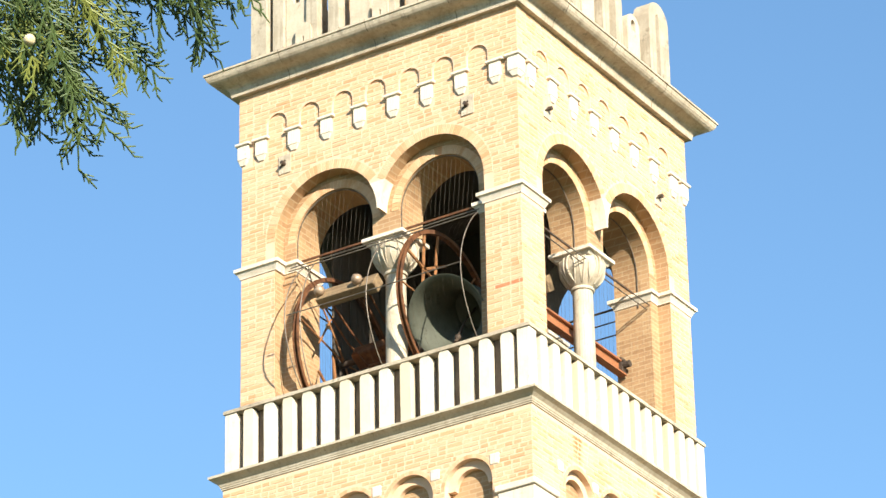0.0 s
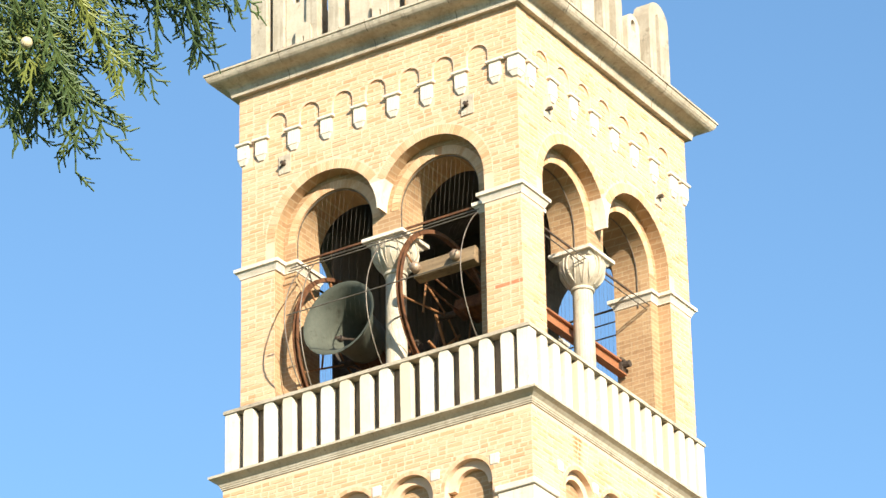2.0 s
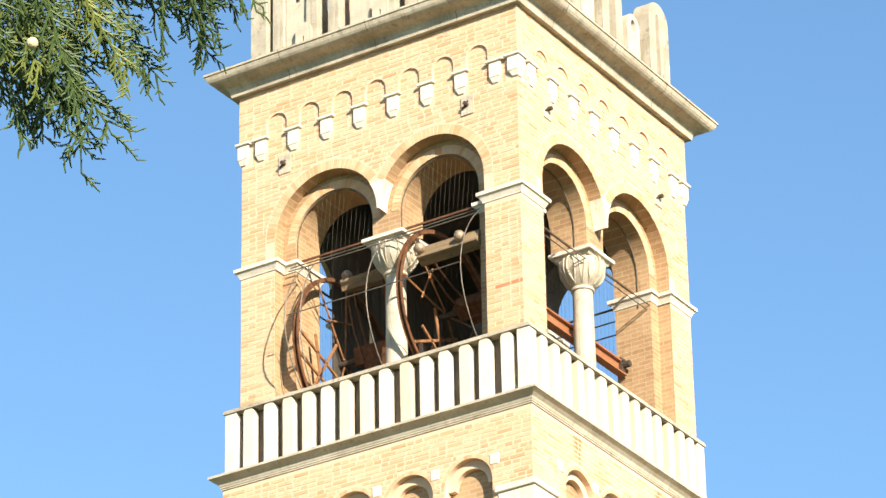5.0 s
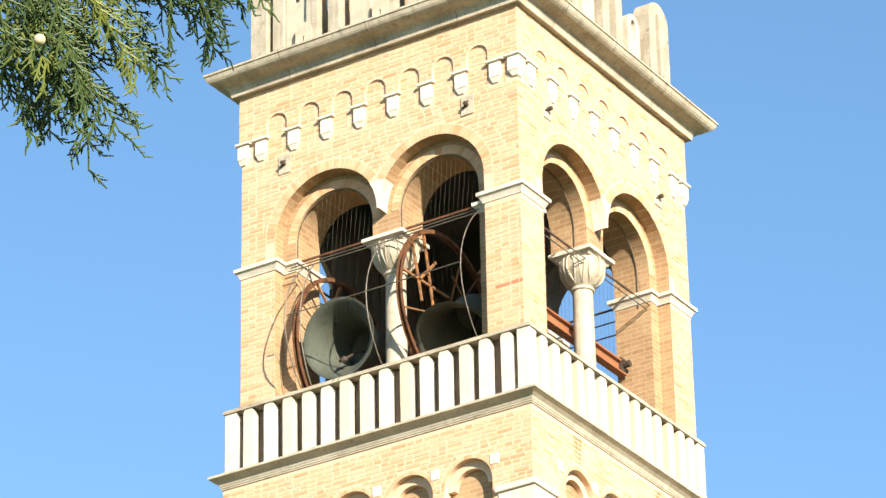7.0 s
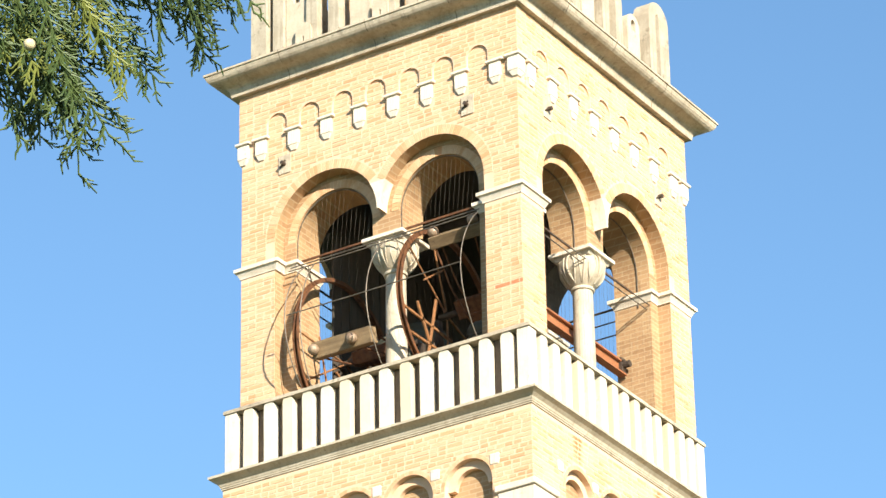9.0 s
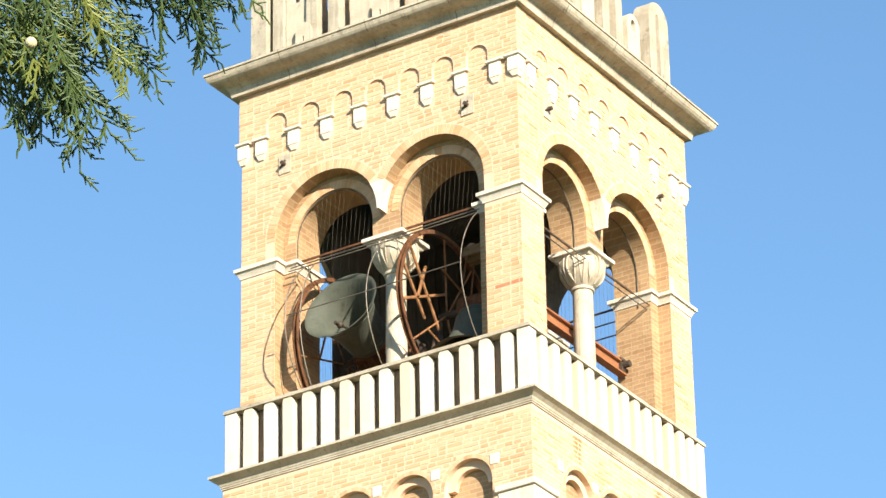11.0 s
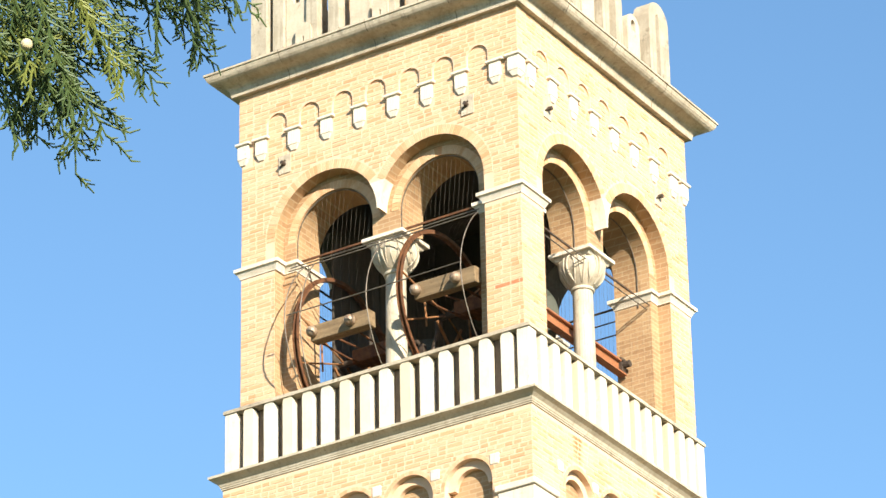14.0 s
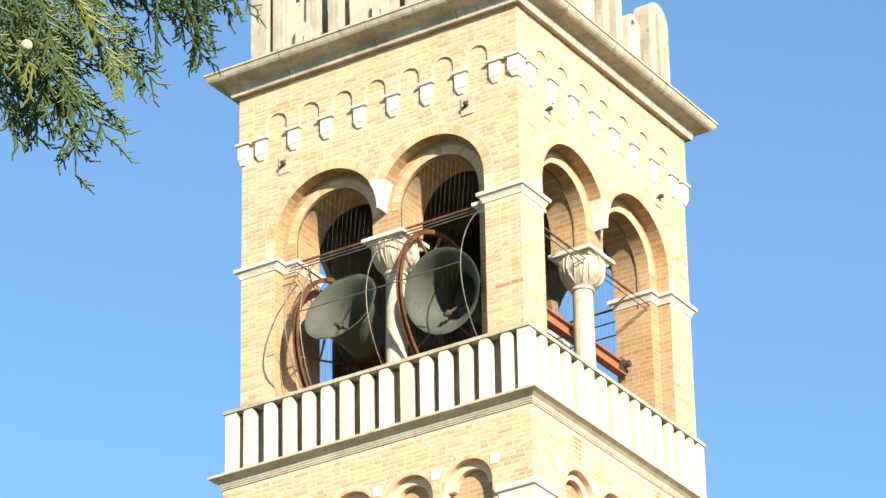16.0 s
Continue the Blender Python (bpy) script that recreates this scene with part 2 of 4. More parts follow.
bm = bmesh.new()
strip_wall(bm, -SIDE, 0.0, FLOOR, TOP, 0.0, STEP, outer_top, [-SIDE + STEP, -STEP, CENTRES[0] - R1, CENTRES[1] + R1, *arch_cuts(R1)])
strip_wall(bm, -SIDE, 0.0, FLOOR, TOP, STEP, THICK, inner_top, [-SIDE + STEP, -STEP, -SIDE + THICK, -THICK, CENTRES[0] - R2, CENTRES[1] + R2, *arch_cuts(R2)])
weld(bm)
sill = bmesh.new()
box(sill, CENTRES[0] - R2 + 0.01, CENTRES[1] + R2 - 0.01, 0.26, 0.60, FLOOR, -1.94)
for k in range(4):
    low_sill = part("sill_wall", sill.copy(), M_WALL, tower, "low brick wall closing the foot of the arches")
    low_sill.matrix_basis = face_turn(k)
sill.free()
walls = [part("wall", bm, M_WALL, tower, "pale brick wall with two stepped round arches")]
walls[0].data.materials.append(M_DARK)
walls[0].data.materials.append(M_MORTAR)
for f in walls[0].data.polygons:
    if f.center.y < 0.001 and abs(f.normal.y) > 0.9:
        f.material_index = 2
    # Inner faces carry the chamber's shade as a dark colour.
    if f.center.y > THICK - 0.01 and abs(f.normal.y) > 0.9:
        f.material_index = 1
walls += [again(walls[0], k) for k in (1, 2, 3)]
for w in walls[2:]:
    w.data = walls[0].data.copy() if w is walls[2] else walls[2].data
    tagged(w, "brick wall with shade painted dark inside its arches")
# On the far walls the arch reveals have their shade painted in too.
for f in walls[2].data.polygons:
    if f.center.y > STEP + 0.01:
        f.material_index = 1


# the projecting frieze over the corbels, with its row of small arches
def frieze_top(x):
    for c in ARCADE:
        if abs(x - c) < 0.165:
            return 2.115 + math.sqrt(0.165 ** 2 - (x - c) ** 2)
    return None


bm = bmesh.new()
xs = sorted({-SIDE - OUT, OUT, *(c + 0.165 * -math.cos(math.pi * k / 10) for c in ARCADE for k in range(11))})
for a, b in zip(xs, xs[1:]):
    h = frieze_top((a + b) / 2)
    za, zb = (FRIEZE, FRIEZE) if h is None else (frieze_top(a + 1e-5) or FRIEZE, frieze_top(b - 1e-5) or FRIEZE)
    da, db = (min(0.0, -x, x + SIDE) for x in (a, b))
    hexa(bm, [(a, -OUT, za), (b, -OUT, zb), (b, db, zb), (a, da, za), (a, -OUT, TOP), (b, -OUT, TOP), (b, db, TOP), (a, da, TOP)])
weld(bm)
frieze = part("frieze", bm, M_MORTAR, tower, "projecting brick frieze with a row of small arches")
for k in (1, 2, 3):
    again(frieze, k)

# corbels under the frieze
bm = bmesh.new()
box(bm, -0.092, 0.092, -0.042, 0.002, -0.27, -0.042)
hexa(bm, [(-0.045, -0.018, -0.355), (0.045, -0.018, -0.355), (0.045, 0.002, -0.355), (-0.045, 0.002, -0.355),
          (-0.085, -0.038, -0.269), (0.085, -0.038, -0.269), (0.085, 0.002, -0.269), (-0.085, 0.002, -0.269)])
box(bm, -0.135, 0.135, -0.07, 0.002, -0.042, 0.0)
bevelled(bm, 0.008)
corbel_mesh = mesh_of("corbel", bm, M_STONE)
corbels = []
for c in CORBELS:
    ob = new("corbel", corbel_mesh)
    ob.parent, ob.location = tower, (c, 0, FRIEZE)
    tagged(ob, "white stone corbel under the frieze")
    corbels.append(ob)
bm = bmesh.new()
box(bm, -0.13, 0.05, -0.05, 0.13, -0.26, -0.042)
hexa(bm, [(-0.07, -0.02, -0.345), (0.02, -0.02, -0.345), (0.02, 0.07, -0.345), (-0.07, 0.07, -0.345),
          (-0.12, -0.045, -0.259), (0.045, -0.045, -0.259), (0.045, 0.12, -0.259), (-0.12, 0.12, -0.259)])
box(bm, -0.16, 0.078, -0.078, 0.16, -0.042, 0.0)
bevelled(bm, 0.008)
corner = part("corbel", bm, M_STONE, tower, "white stone corner corbel")
corner.location = (0, 0, FRIEZE)
corbels.append(corner)
for ob in corbels:
    for k in (1, 2, 3):
        again(ob, k)


def moulding(name, profile, mat, label, inner=0.1):
    """A moulding round the whole tower: (outset, height) from below to above."""
    bm = bmesh.new()
    prof = [(-inner, profile[0][1]), *profile, (-inner, profile[-1][1])]
    rings = []
    for o, z in prof:
        rings.append([bm.verts.new(c) for c in ((-SIDE - o, -o, z), (o, -o, z), (o, SIDE + o, z), (-SIDE - o, SIDE + o, z))])
    for a, b in zip(rings, rings[1:]):
        for k in range(4):
            bm.faces.new((a[k], a[(k + 1) % 4], b[(k + 1) % 4], b[k]))
    return part(name, bm, mat, tower, label)


# the great cornice
cornice_profile = [(0.028, 2.708), (0.112, 2.708), (0.118, 2.738), (0.122, 2.775), (0.136, 2.810), (0.165, 2.838), (0.21, 2.856), (0.262, 2.868),
                   (0.308, 2.884), (0.342, 2.908), (0.365, 2.938), (0.378, 2.972), (0.384, 2.995), (0.40, 3.0), (0.40, 3.03), (0.15, 3.06)]
cornice = moulding("cornice", cornice_profile, M_MOULD, "heavy weathered stone cornice")
for k, xs in ((0, (-3.62, -2.18, -0.86)), (1, (-3.72, -2.45, -1.05))):
    for x in xs:
        bm = bmesh.new()
        side_a, side_b = ([bm.verts.new((x + dx, -o - 0.0015, z + 0.001)) for o, z in [*cornice_profile[1:-1], (0.05, 3.0)]] for dx in (-0.005, 0.005))
        bm.faces.new(side_a), bm.faces.new(side_b[::-1])
        for n in range(len(side_a)):
            m = (n + 1) % len(side_a)
            bm.faces.new((side_a[n], side_a[m], side_b[m], side_b[n]))
        seam = part("cornice_joint", bm, M_JOINT_AND_SHADE, tower, "dark joint between two cornice stones")
        seam.matrix_basis = face_turn(k)
bm = bmesh.new()
box(bm, -SIDE - 0.1, 0.1, -0.1, SIDE + 0.1, 2.95, 3.055)
part("roof_slab", bm, M_ROOF, tower, "grey slab behind the cornice")

# imposts on the corner piers: a main block and its two returns
IMPOST = [(0.004, -0.145), (0.013, -0.140), (0.016, -0.122), (0.034, -0.085), (0.054, -0.047), (0.076, -0.044), (0.078, 0.004), (0.07, 0.01)]


def impost_block(x0, x1, y0, y1, drop):
    bm = bmesh.new()
    rings = [[bm.verts.new(c) for c in ((x0 - o, y0 - o, z - drop), (x1 + o, y0 - o, z - drop), (x1 + o, y1 + o, z - drop), (x0 - o, y1 + o, z - drop))] for o, z in IMPOST]
    bm.faces.new(rings[0][::-1]), bm.faces.new(rings[-1])
    for a, b in zip(rings, rings[1:]):
        for n in range(4):
            bm.faces.new((a[n], a[(n + 1) % 4], b[(n + 1) % 4], b[n]))
    return bm


for at, drop in (((-0.575, 0.0, 0.0, 0.575), 0.0), ((-THICK, -0.50, STEP, THICK), 0.002), ((-THICK, -STEP, 0.50, THICK), 0.004)):
    impost = part("impost", impost_block(*at, drop), M_STONE, tower, "white stone impost moulding on the pier")
    for k in (1, 2, 3):
        again(impost, k)

# white springer stone between the outer arches
bm = bmesh.new()
steps = [0.302 + 0.41 * k / 8 for k in range(9)]
for za, zb in zip(steps, steps[1:]):
    wa, wb = (CENTRES[1] - MID - math.sqrt((R1 - 0.003) ** 2 - (z - SPRING) ** 2) for z in (za, zb))
    hexa(bm, [(MID - wa, -0.009, za), (MID + wa, -0.009, za), (MID + wa, STEP, za), (MID - wa, STEP, za),
              (MID - wb, -0.009, zb), (MID + wb, -0.009, zb), (MID + wb, STEP, zb), (MID - wb, STEP, zb)])
weld(bm)
springer = part("springer", bm, M_STONE, tower, "white stone springer between the arches")
for k in (1, 2, 3):
    again(springer, k)

# the column between the arches
COL_Y = 0.42
column = new("column")
column.parent, column.location = tower, (MID, COL_Y, 0)
tagged(column, "round white stone column with a carved leaf capital")
bm = bmesh.new()
lathe(bm, [(0.165, FLOOR), (0.165, -2.75), (0.15, -2.70), (0.145, -1.4), (0.138, -0.575), (0.160, -0.565), (0.166, -0.545), (0.160, -0.525), (0.14, -0.515)], 40)
part("shaft", bm, M_COLUMN, column, smooth=True)
bm = bmesh.new()
prof = [(0.14, -0.525), (0.18, -0.49), (0.225, -0.44), (0.262, -0.385), (0.288, -0.325), (0.302, -0.265), (0.306, -0.205), (0.298, -0.15), (0.27, -0.11)]
sides = 64
rings = []
for r, z in prof:
    ring = []
    for k in range(sides):
        a = k * math.tau / sides
        leaf = 1 + 0.03 * math.cos(8 * a + 9 * z) * math.sin((z + 0.525) * 7) + 0.014 * math.cos(24 * a + z * 40)
        sq = 1 / max(abs(math.cos(a)), abs(math.sin(a)))
        f = max(0.0, (z + 0.45) / 0.34) ** 2
        rr = r * leaf * (1 + (sq - 1) * 0.30 * f)
        ring.append(bm.verts.new((rr * math.cos(a), rr * math.sin(a), z)))
    rings.append(ring)
for a, b in zip(rings, rings[1:]):
    for k in range(sides):
        bm.faces.new((a[k], a[(k + 1) % sides], b[(k + 1) % sides], b[k]))
capital = part("capital", bm, M_COLUMN, column, "carved leaf capital", smooth=True)
bm = bmesh.new()
for k in range(12):
    a = k * math.tau / 12
    for s in (-1, 1):
        pts = []
        for j in range(8):
            r, z = prof[min(j + 1, 8)]
            bend = s * (0.035 + 0.022 * j) if k % 2 else s * 0.20 * math.sin(j * 0.42)
            pts.append(((r + 0.008 + 0.012 * (j > 5)) * math.cos(a + bend), (r + 0.008 + 0.012 * (j > 5)) * math.sin(a + bend), z))
        tube(bm, pts, [(0.6 + 0.5 * ((k * 7 + s) % 3) / 2) * w for w in (0.005, 0.009, 0.012, 0.013, 0.012, 0.010, 0.014, 0.008)], 6)
part("leaf_carving", bm, M_COLUMN, column, smooth=True)
bm = bmesh.new()
hexa(bm, [(-0.26, -0.26, -0.15), (0.26, -0.26, -0.15), (0.26, 0.26, -0.15), (-0.26, 0.26, -0.15),
          (-0.295, -0.295, -0.098), (0.295, -0.295, -0.098), (0.295, 0.295, -0.098), (-0.295, 0.295, -0.098)])
box(bm, -0.335, 0.335, -0.335, 0.335, -0.099, -0.042)
bevelled(bm, 0.007)
part("abacus", bm, M_STONE, column, "stepped square abacus")
for k in (1, 2, 3):
    c = again(column, k)
    for ch in column.children:
        d = ch.copy()
        scene.collection.objects.link(d)
        d.parent = c

# iron anchor plates
for k in (0, 1):
    for u, z in ((-3.77, 1.44), (-0.79, 1.42)):
        plate = new("anchor_plate")
        plate.parent = tower
        plate.matrix_basis = face_turn(k) @ pose(u, 0, z)
        tagged(plate, "square iron anchor plate with a tie rod end")
        bm = bmesh.new()
        box(bm, -0.098, 0.098, -0.02, 0.004, -0.145, 0.145)
        bevelled(bm, 0.004)
        part("plate", bm, M_MOULD, plate)
        bm = bmesh.new()
        tube(bm, [(0, 0, 0), (0, -0.09, 0)], 0.03, 10)
        tube(bm, [(-0.07, -0.03, -0.05), (0.03, -0.045, 0.045)], 0.012, 6)
        part("rod_end", bm, M_IRON, plate)

# floor and ceiling of the bell chamber, in the same painted shade colour
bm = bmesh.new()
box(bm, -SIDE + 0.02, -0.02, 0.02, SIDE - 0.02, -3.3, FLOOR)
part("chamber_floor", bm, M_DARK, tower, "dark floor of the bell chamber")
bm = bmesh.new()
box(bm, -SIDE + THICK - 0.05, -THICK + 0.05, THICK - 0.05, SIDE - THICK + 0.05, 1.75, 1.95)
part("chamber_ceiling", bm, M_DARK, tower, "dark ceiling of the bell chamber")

RNG = random.Random(7)
# ---- balcony: ledge, uprights, coping
ledge = moulding("ledge", [(0.160, -3.312), (0.176, -3.306), (0.178, -3.29), (0.168, -3.287), (0.184, -3.281), (0.187, -3.262), (0.194, -3.255), (0.205, -3.225), (0.245, -3.19), (0.285, -3.168), (0.305, -3.158), (0.308, -3.125), (0.13, -3.11)],
                 M_COLUMN, "projecting stone ledge of the balcony", inner=0.0)
SHY = 0.21                  # the balcony is a little shallower at the back
balustrade = new("balustrade")
balustrade.parent = tower
tagged(balustrade, "white stone balustrade of close-set slabs")
bm = bmesh.new()
o, w = 0.165, 0.24
for m4 in (face_turn(0), face_turn(1), face_turn(2), face_turn(3)):
    vs = hexa(bm, [(-SIDE - o, -o, -2.195), (o, -o, -2.195), (o - w, -o + w, -2.195), (-SIDE - o + w, -o + w, -2.195),
                   (-SIDE - o, -o, -2.146), (o, -o, -2.146), (o - w, -o + w, -2.146), (-SIDE - o + w, -o + w, -2.146)])
    bmesh.ops.transform(bm, matrix=m4, verts=vs)
    for v in vs:
        if v.co.y > SIDE - 0.3:
            v.co.y -= SHY
part("coping", bm, M_MOULD, balustrade, "thin weathered coping")
bm = bmesh.new()
half, slot, b0, b1 = 0.155, 0.056, -3.118, -2.196
lo_x, hi_x = -half + slot + 0.034, half - slot - 0.004
outline = [(lo_x, b0), (hi_x, b0), (hi_x, b1 - 0.052), (hi_x - 0.006, b1 - 0.03), (hi_x - 0.026, b1 - 0.008), (hi_x - 0.034, b1),
           (lo_x + 0.02, b1), (lo_x + 0.012, b1 - 0.02), (lo_x, b1 - 0.045)]
f0 = [bm.verts.new((x, -0.145, z)) for x, z in outline]
f1 = [bm.verts.new((x, -0.018, z)) for x, z in outline]
bm.faces.new(f0), bm.faces.new(f1[::-1])
for k in range(len(outline)):
    bm.faces.new((f0[k], f0[(k + 1) % len(outline)], f1[(k + 1) % len(outline)], f1[k]))
slab_mesh = mesh_of("slab", bm, M_SLAB)
for k in range(4):
    for i in range(14):
        ob = new("slab", slab_mesh)
        ob.parent = balustrade
        ob.matrix_basis = pose(0, -SHY if k == 2 else 0, 0) @ face_turn(k) @ pose(MID + 0.3107 * (i - 6.5) - (SHY * i / 14 if k == 1 else 0) + RNG.uniform(-0.005, 0.005), RNG.uniform(-0.004, 0.003), 0, 0, RNG.uniform(-0.35, 0.35), RNG.uniform(-0.7, 0.7))
bm = bmesh.new()
box(bm, -0.04, 0.146, -0.146, 0.04, b0, b1)
bevelled(bm, 0.006)
post_mesh = mesh_of("corner_post", bm, M_STONE)
for k in range(4):
    ob = new("corner_post", post_mesh)
    ob.parent = balustrade
    ob.matrix_basis = pose(0, -SHY if k in (1, 2) else 0, 0) @ face_turn(k)

# Added panel: its dark colour stands for the shade in the slots.
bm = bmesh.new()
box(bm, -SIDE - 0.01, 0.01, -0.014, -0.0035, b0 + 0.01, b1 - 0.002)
back_panel = part("back_panel", bm, M_JOINT_AND_SHADE, balustrade, "added dark panel painting the shade between the slabs")
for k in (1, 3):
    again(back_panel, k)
# ---- the shaft below the balcony, with its blind arcade
bm = bmesh.new()
LOW_C, LOW_R = [-0.81 - 0.90 * k for k in range(4)], 0.36


def low_top(x):
    for c in LOW_C:
        if abs(x - c) < LOW_R - 1e-6:
            return -4.20 + math.sqrt(LOW_R ** 2 - (x - c) ** 2)
    return None


xs = sorted({-SIDE - LOW, LOW, *(c - LOW_R * math.cos(math.pi * k / 16) for c in LOW_C for k in range(17))})
for a, b in zip(xs, xs[1:]):
    h = low_top((a + b) / 2)
    za, zb = (-Z0, -Z0) if h is None else (low_top(a + 1e-5) or h, low_top(b - 1e-5) or h)
    da, db = (min(0.0, -x, x + SIDE) for x in (a, b))
    hexa(bm, [(a, -LOW, za), (b, -LOW, zb), (b, db, zb), (a, da, za), (a, -LOW, -3.30), (b, -LOW, -3.30), (b, db, -3.30), (a, da, -3.30)])
weld(bm)
lower = part("lower_wall", bm, M_MORTAR, tower, "brick shaft with a blind arcade")
for k in (1, 2, 3):
    again(lower, k)
bm = bmesh.new()
box(bm, -SIDE, 0, 0, SIDE, -Z0 - 0.3, -3.302)
part("shaft_core", bm, M_WALL, tower)
for c in LOW_C:
    bm = bmesh.new()
    n = 14
    for k in range(n):
        a, b = math.pi * k / n, math.pi * (k + 1) / n
        ring = []
        for y in (-0.08, 0.01):
            for r, t in ((0.25, a), (LOW_R + 0.004, a), (LOW_R + 0.004, b), (0.25, b)):
                ring.append((c + r * math.cos(t), y, -4.20 + r * math.sin(t)))
        hexa(bm, ring)
    again(part("inner_arch", weld(bm), M_MORTAR, tower, "brick inner ring of a blind arch"), 1)
for x in [LOW_C[3] - 0.47, *(c + 0.40 for c in LOW_C)]:
    bm = bmesh.new()
    box(bm, x - 0.075, x + 0.075, -LOW - 0.014, -LOW + 0.05, -4.02, -3.86)
    bevelled(bm, 0.02, 2)
    again(part("arcade_stone", bm, M_STONE, tower, "white stone between the blind arches"), 1)
bm = bmesh.new()
box(bm, -0.40, LOW + 0.05, -LOW - 0.05, 0.40, -4.44, -4.35)
box(bm, -0.36, LOW + 0.02, -LOW - 0.02, 0.36, -4.95, -4.44)
bevelled(bm, 0.01)
pil = part("pilaster_cap", bm, M_STONE, tower, "white stone corner pilaster cap")
for k in (1, 2, 3):
    again(pil, k)

# ---- parapet over the cornice
parapet = new("parapet")
parapet.parent = tower
tagged(parapet, "white stone parapet of tall round-topped slabs")
INSET = 0.10


def round_slab(w, h, slot_w, slot0, slot1, depth, mat):
    """An upright slab with a round top and an upright slit through it."""
    bm = bmesh.new()
    n, r = 10, w / 2
    xs = sorted({-r, r, -slot_w / 2, slot_w / 2, *(-r * math.cos(math.pi * k / n) for k in range(n + 1)), *(slot_w / 2 * math.cos(math.pi * k / 6) for k in range(7))})
    for a, b in zip(xs, xs[1:]):
        m = (a + b) / 2
        top = lambda x: h - r + math.sqrt(max(0.0, r * r - x * x))
        spans = [(lambda x: 0.0, top)]
        if abs(m) < slot_w / 2:
            hole = lambda x: slot1 - slot_w / 2 + math.sqrt(max(0.0, slot_w ** 2 / 4 - x * x))
            spans = [(lambda x: 0.0, lambda x: slot0), (hole, top)]
        for lo, hi in spans:
            hexa(bm, [(a, 0, lo(a)), (b, 0, lo(b)), (b, depth, lo(b)), (a, depth, lo(a)), (a, 0, hi(a)), (b, 0, hi(b)), (b, depth, hi(b)), (a, depth, hi(a))])
    bmesh.ops.remove_doubles(bm, verts=list(bm.verts), dist=1e-5)
    return mesh_of("parapet_slab", bm, mat)


pier = round_slab(0.55, 1.79, 0.19, 0.30, 1.60, 0.26, M_PARAPET)
holed = round_slab(0.34, 1.30, 0.12, 1.03, 1.21, 0.16, M_COLUMN)
low = round_slab(0.26, 0.62, 0.03, 0.2, 0.4, 0.06, M_COLUMN)
for k in range(4):
    if k % 2:
        row = [(1.92, pier, 0.0), (1.26, holed, 0.05), (0.58, pier, 0.0), (-0.02, holed, 0.05), (-0.62, pier, 0.0), (-1.22, holed, 0.05), (-1.86, pier, 0.0)]
    else:
        row = [(-1.90, pier, 0.0), (-1.44, holed, 0.05), (-1.27, low, -0.03), (-0.96, pier, 0.0), (-0.36, holed, 0.05), (0.02, low, -0.03), (0.34, pier, 0.0), (0.95, holed, 0.05), (1.50, pier, 0.0)]
    for u, me, y in row:
        ob = new("parapet_slab", me)
        ob.parent = parapet
        ob.matrix_basis = face_turn(k) @ pose(MID + u, INSET + y, 3.05)
bm = bmesh.new()
box(bm, -SIDE + 0.9, -0.9, 0.9, SIDE - 0.9, 3.05, 5.4)
part("upper_drum", bm, M_WALL, tower, "brick core above the cornice")


# ---------------------------------------------------------------- bells
def bell_profile(r, h):
    outer = [(0.02, 0.0), (0.30, 0.0), (0.44, -0.035), (0.52, -0.10), (0.535, -0.15), (0.55, -0.155), (0.55, -0.17), (0.54, -0.175), (0.555, -0.22), (0.57, -0.38), (0.62, -0.58), (0.70, -0.75), (0.735, -0.79), (0.75, -0.795), (0.76, -0.815), (0.755, -0.825), (0.82, -0.89), (0.95, -0.975), (1.0, -1.0)]
    inner = [(0.965, -1.0), (0.87, -0.955), (0.76, -0.87), (0.63, -0.73), (0.55, -0.56), (0.50, -0.36), (0.46, -0.12), (0.35, -0.06), (0.02, -0.05)]
    return [(a * r, b * h) for a, b in outer + inner]


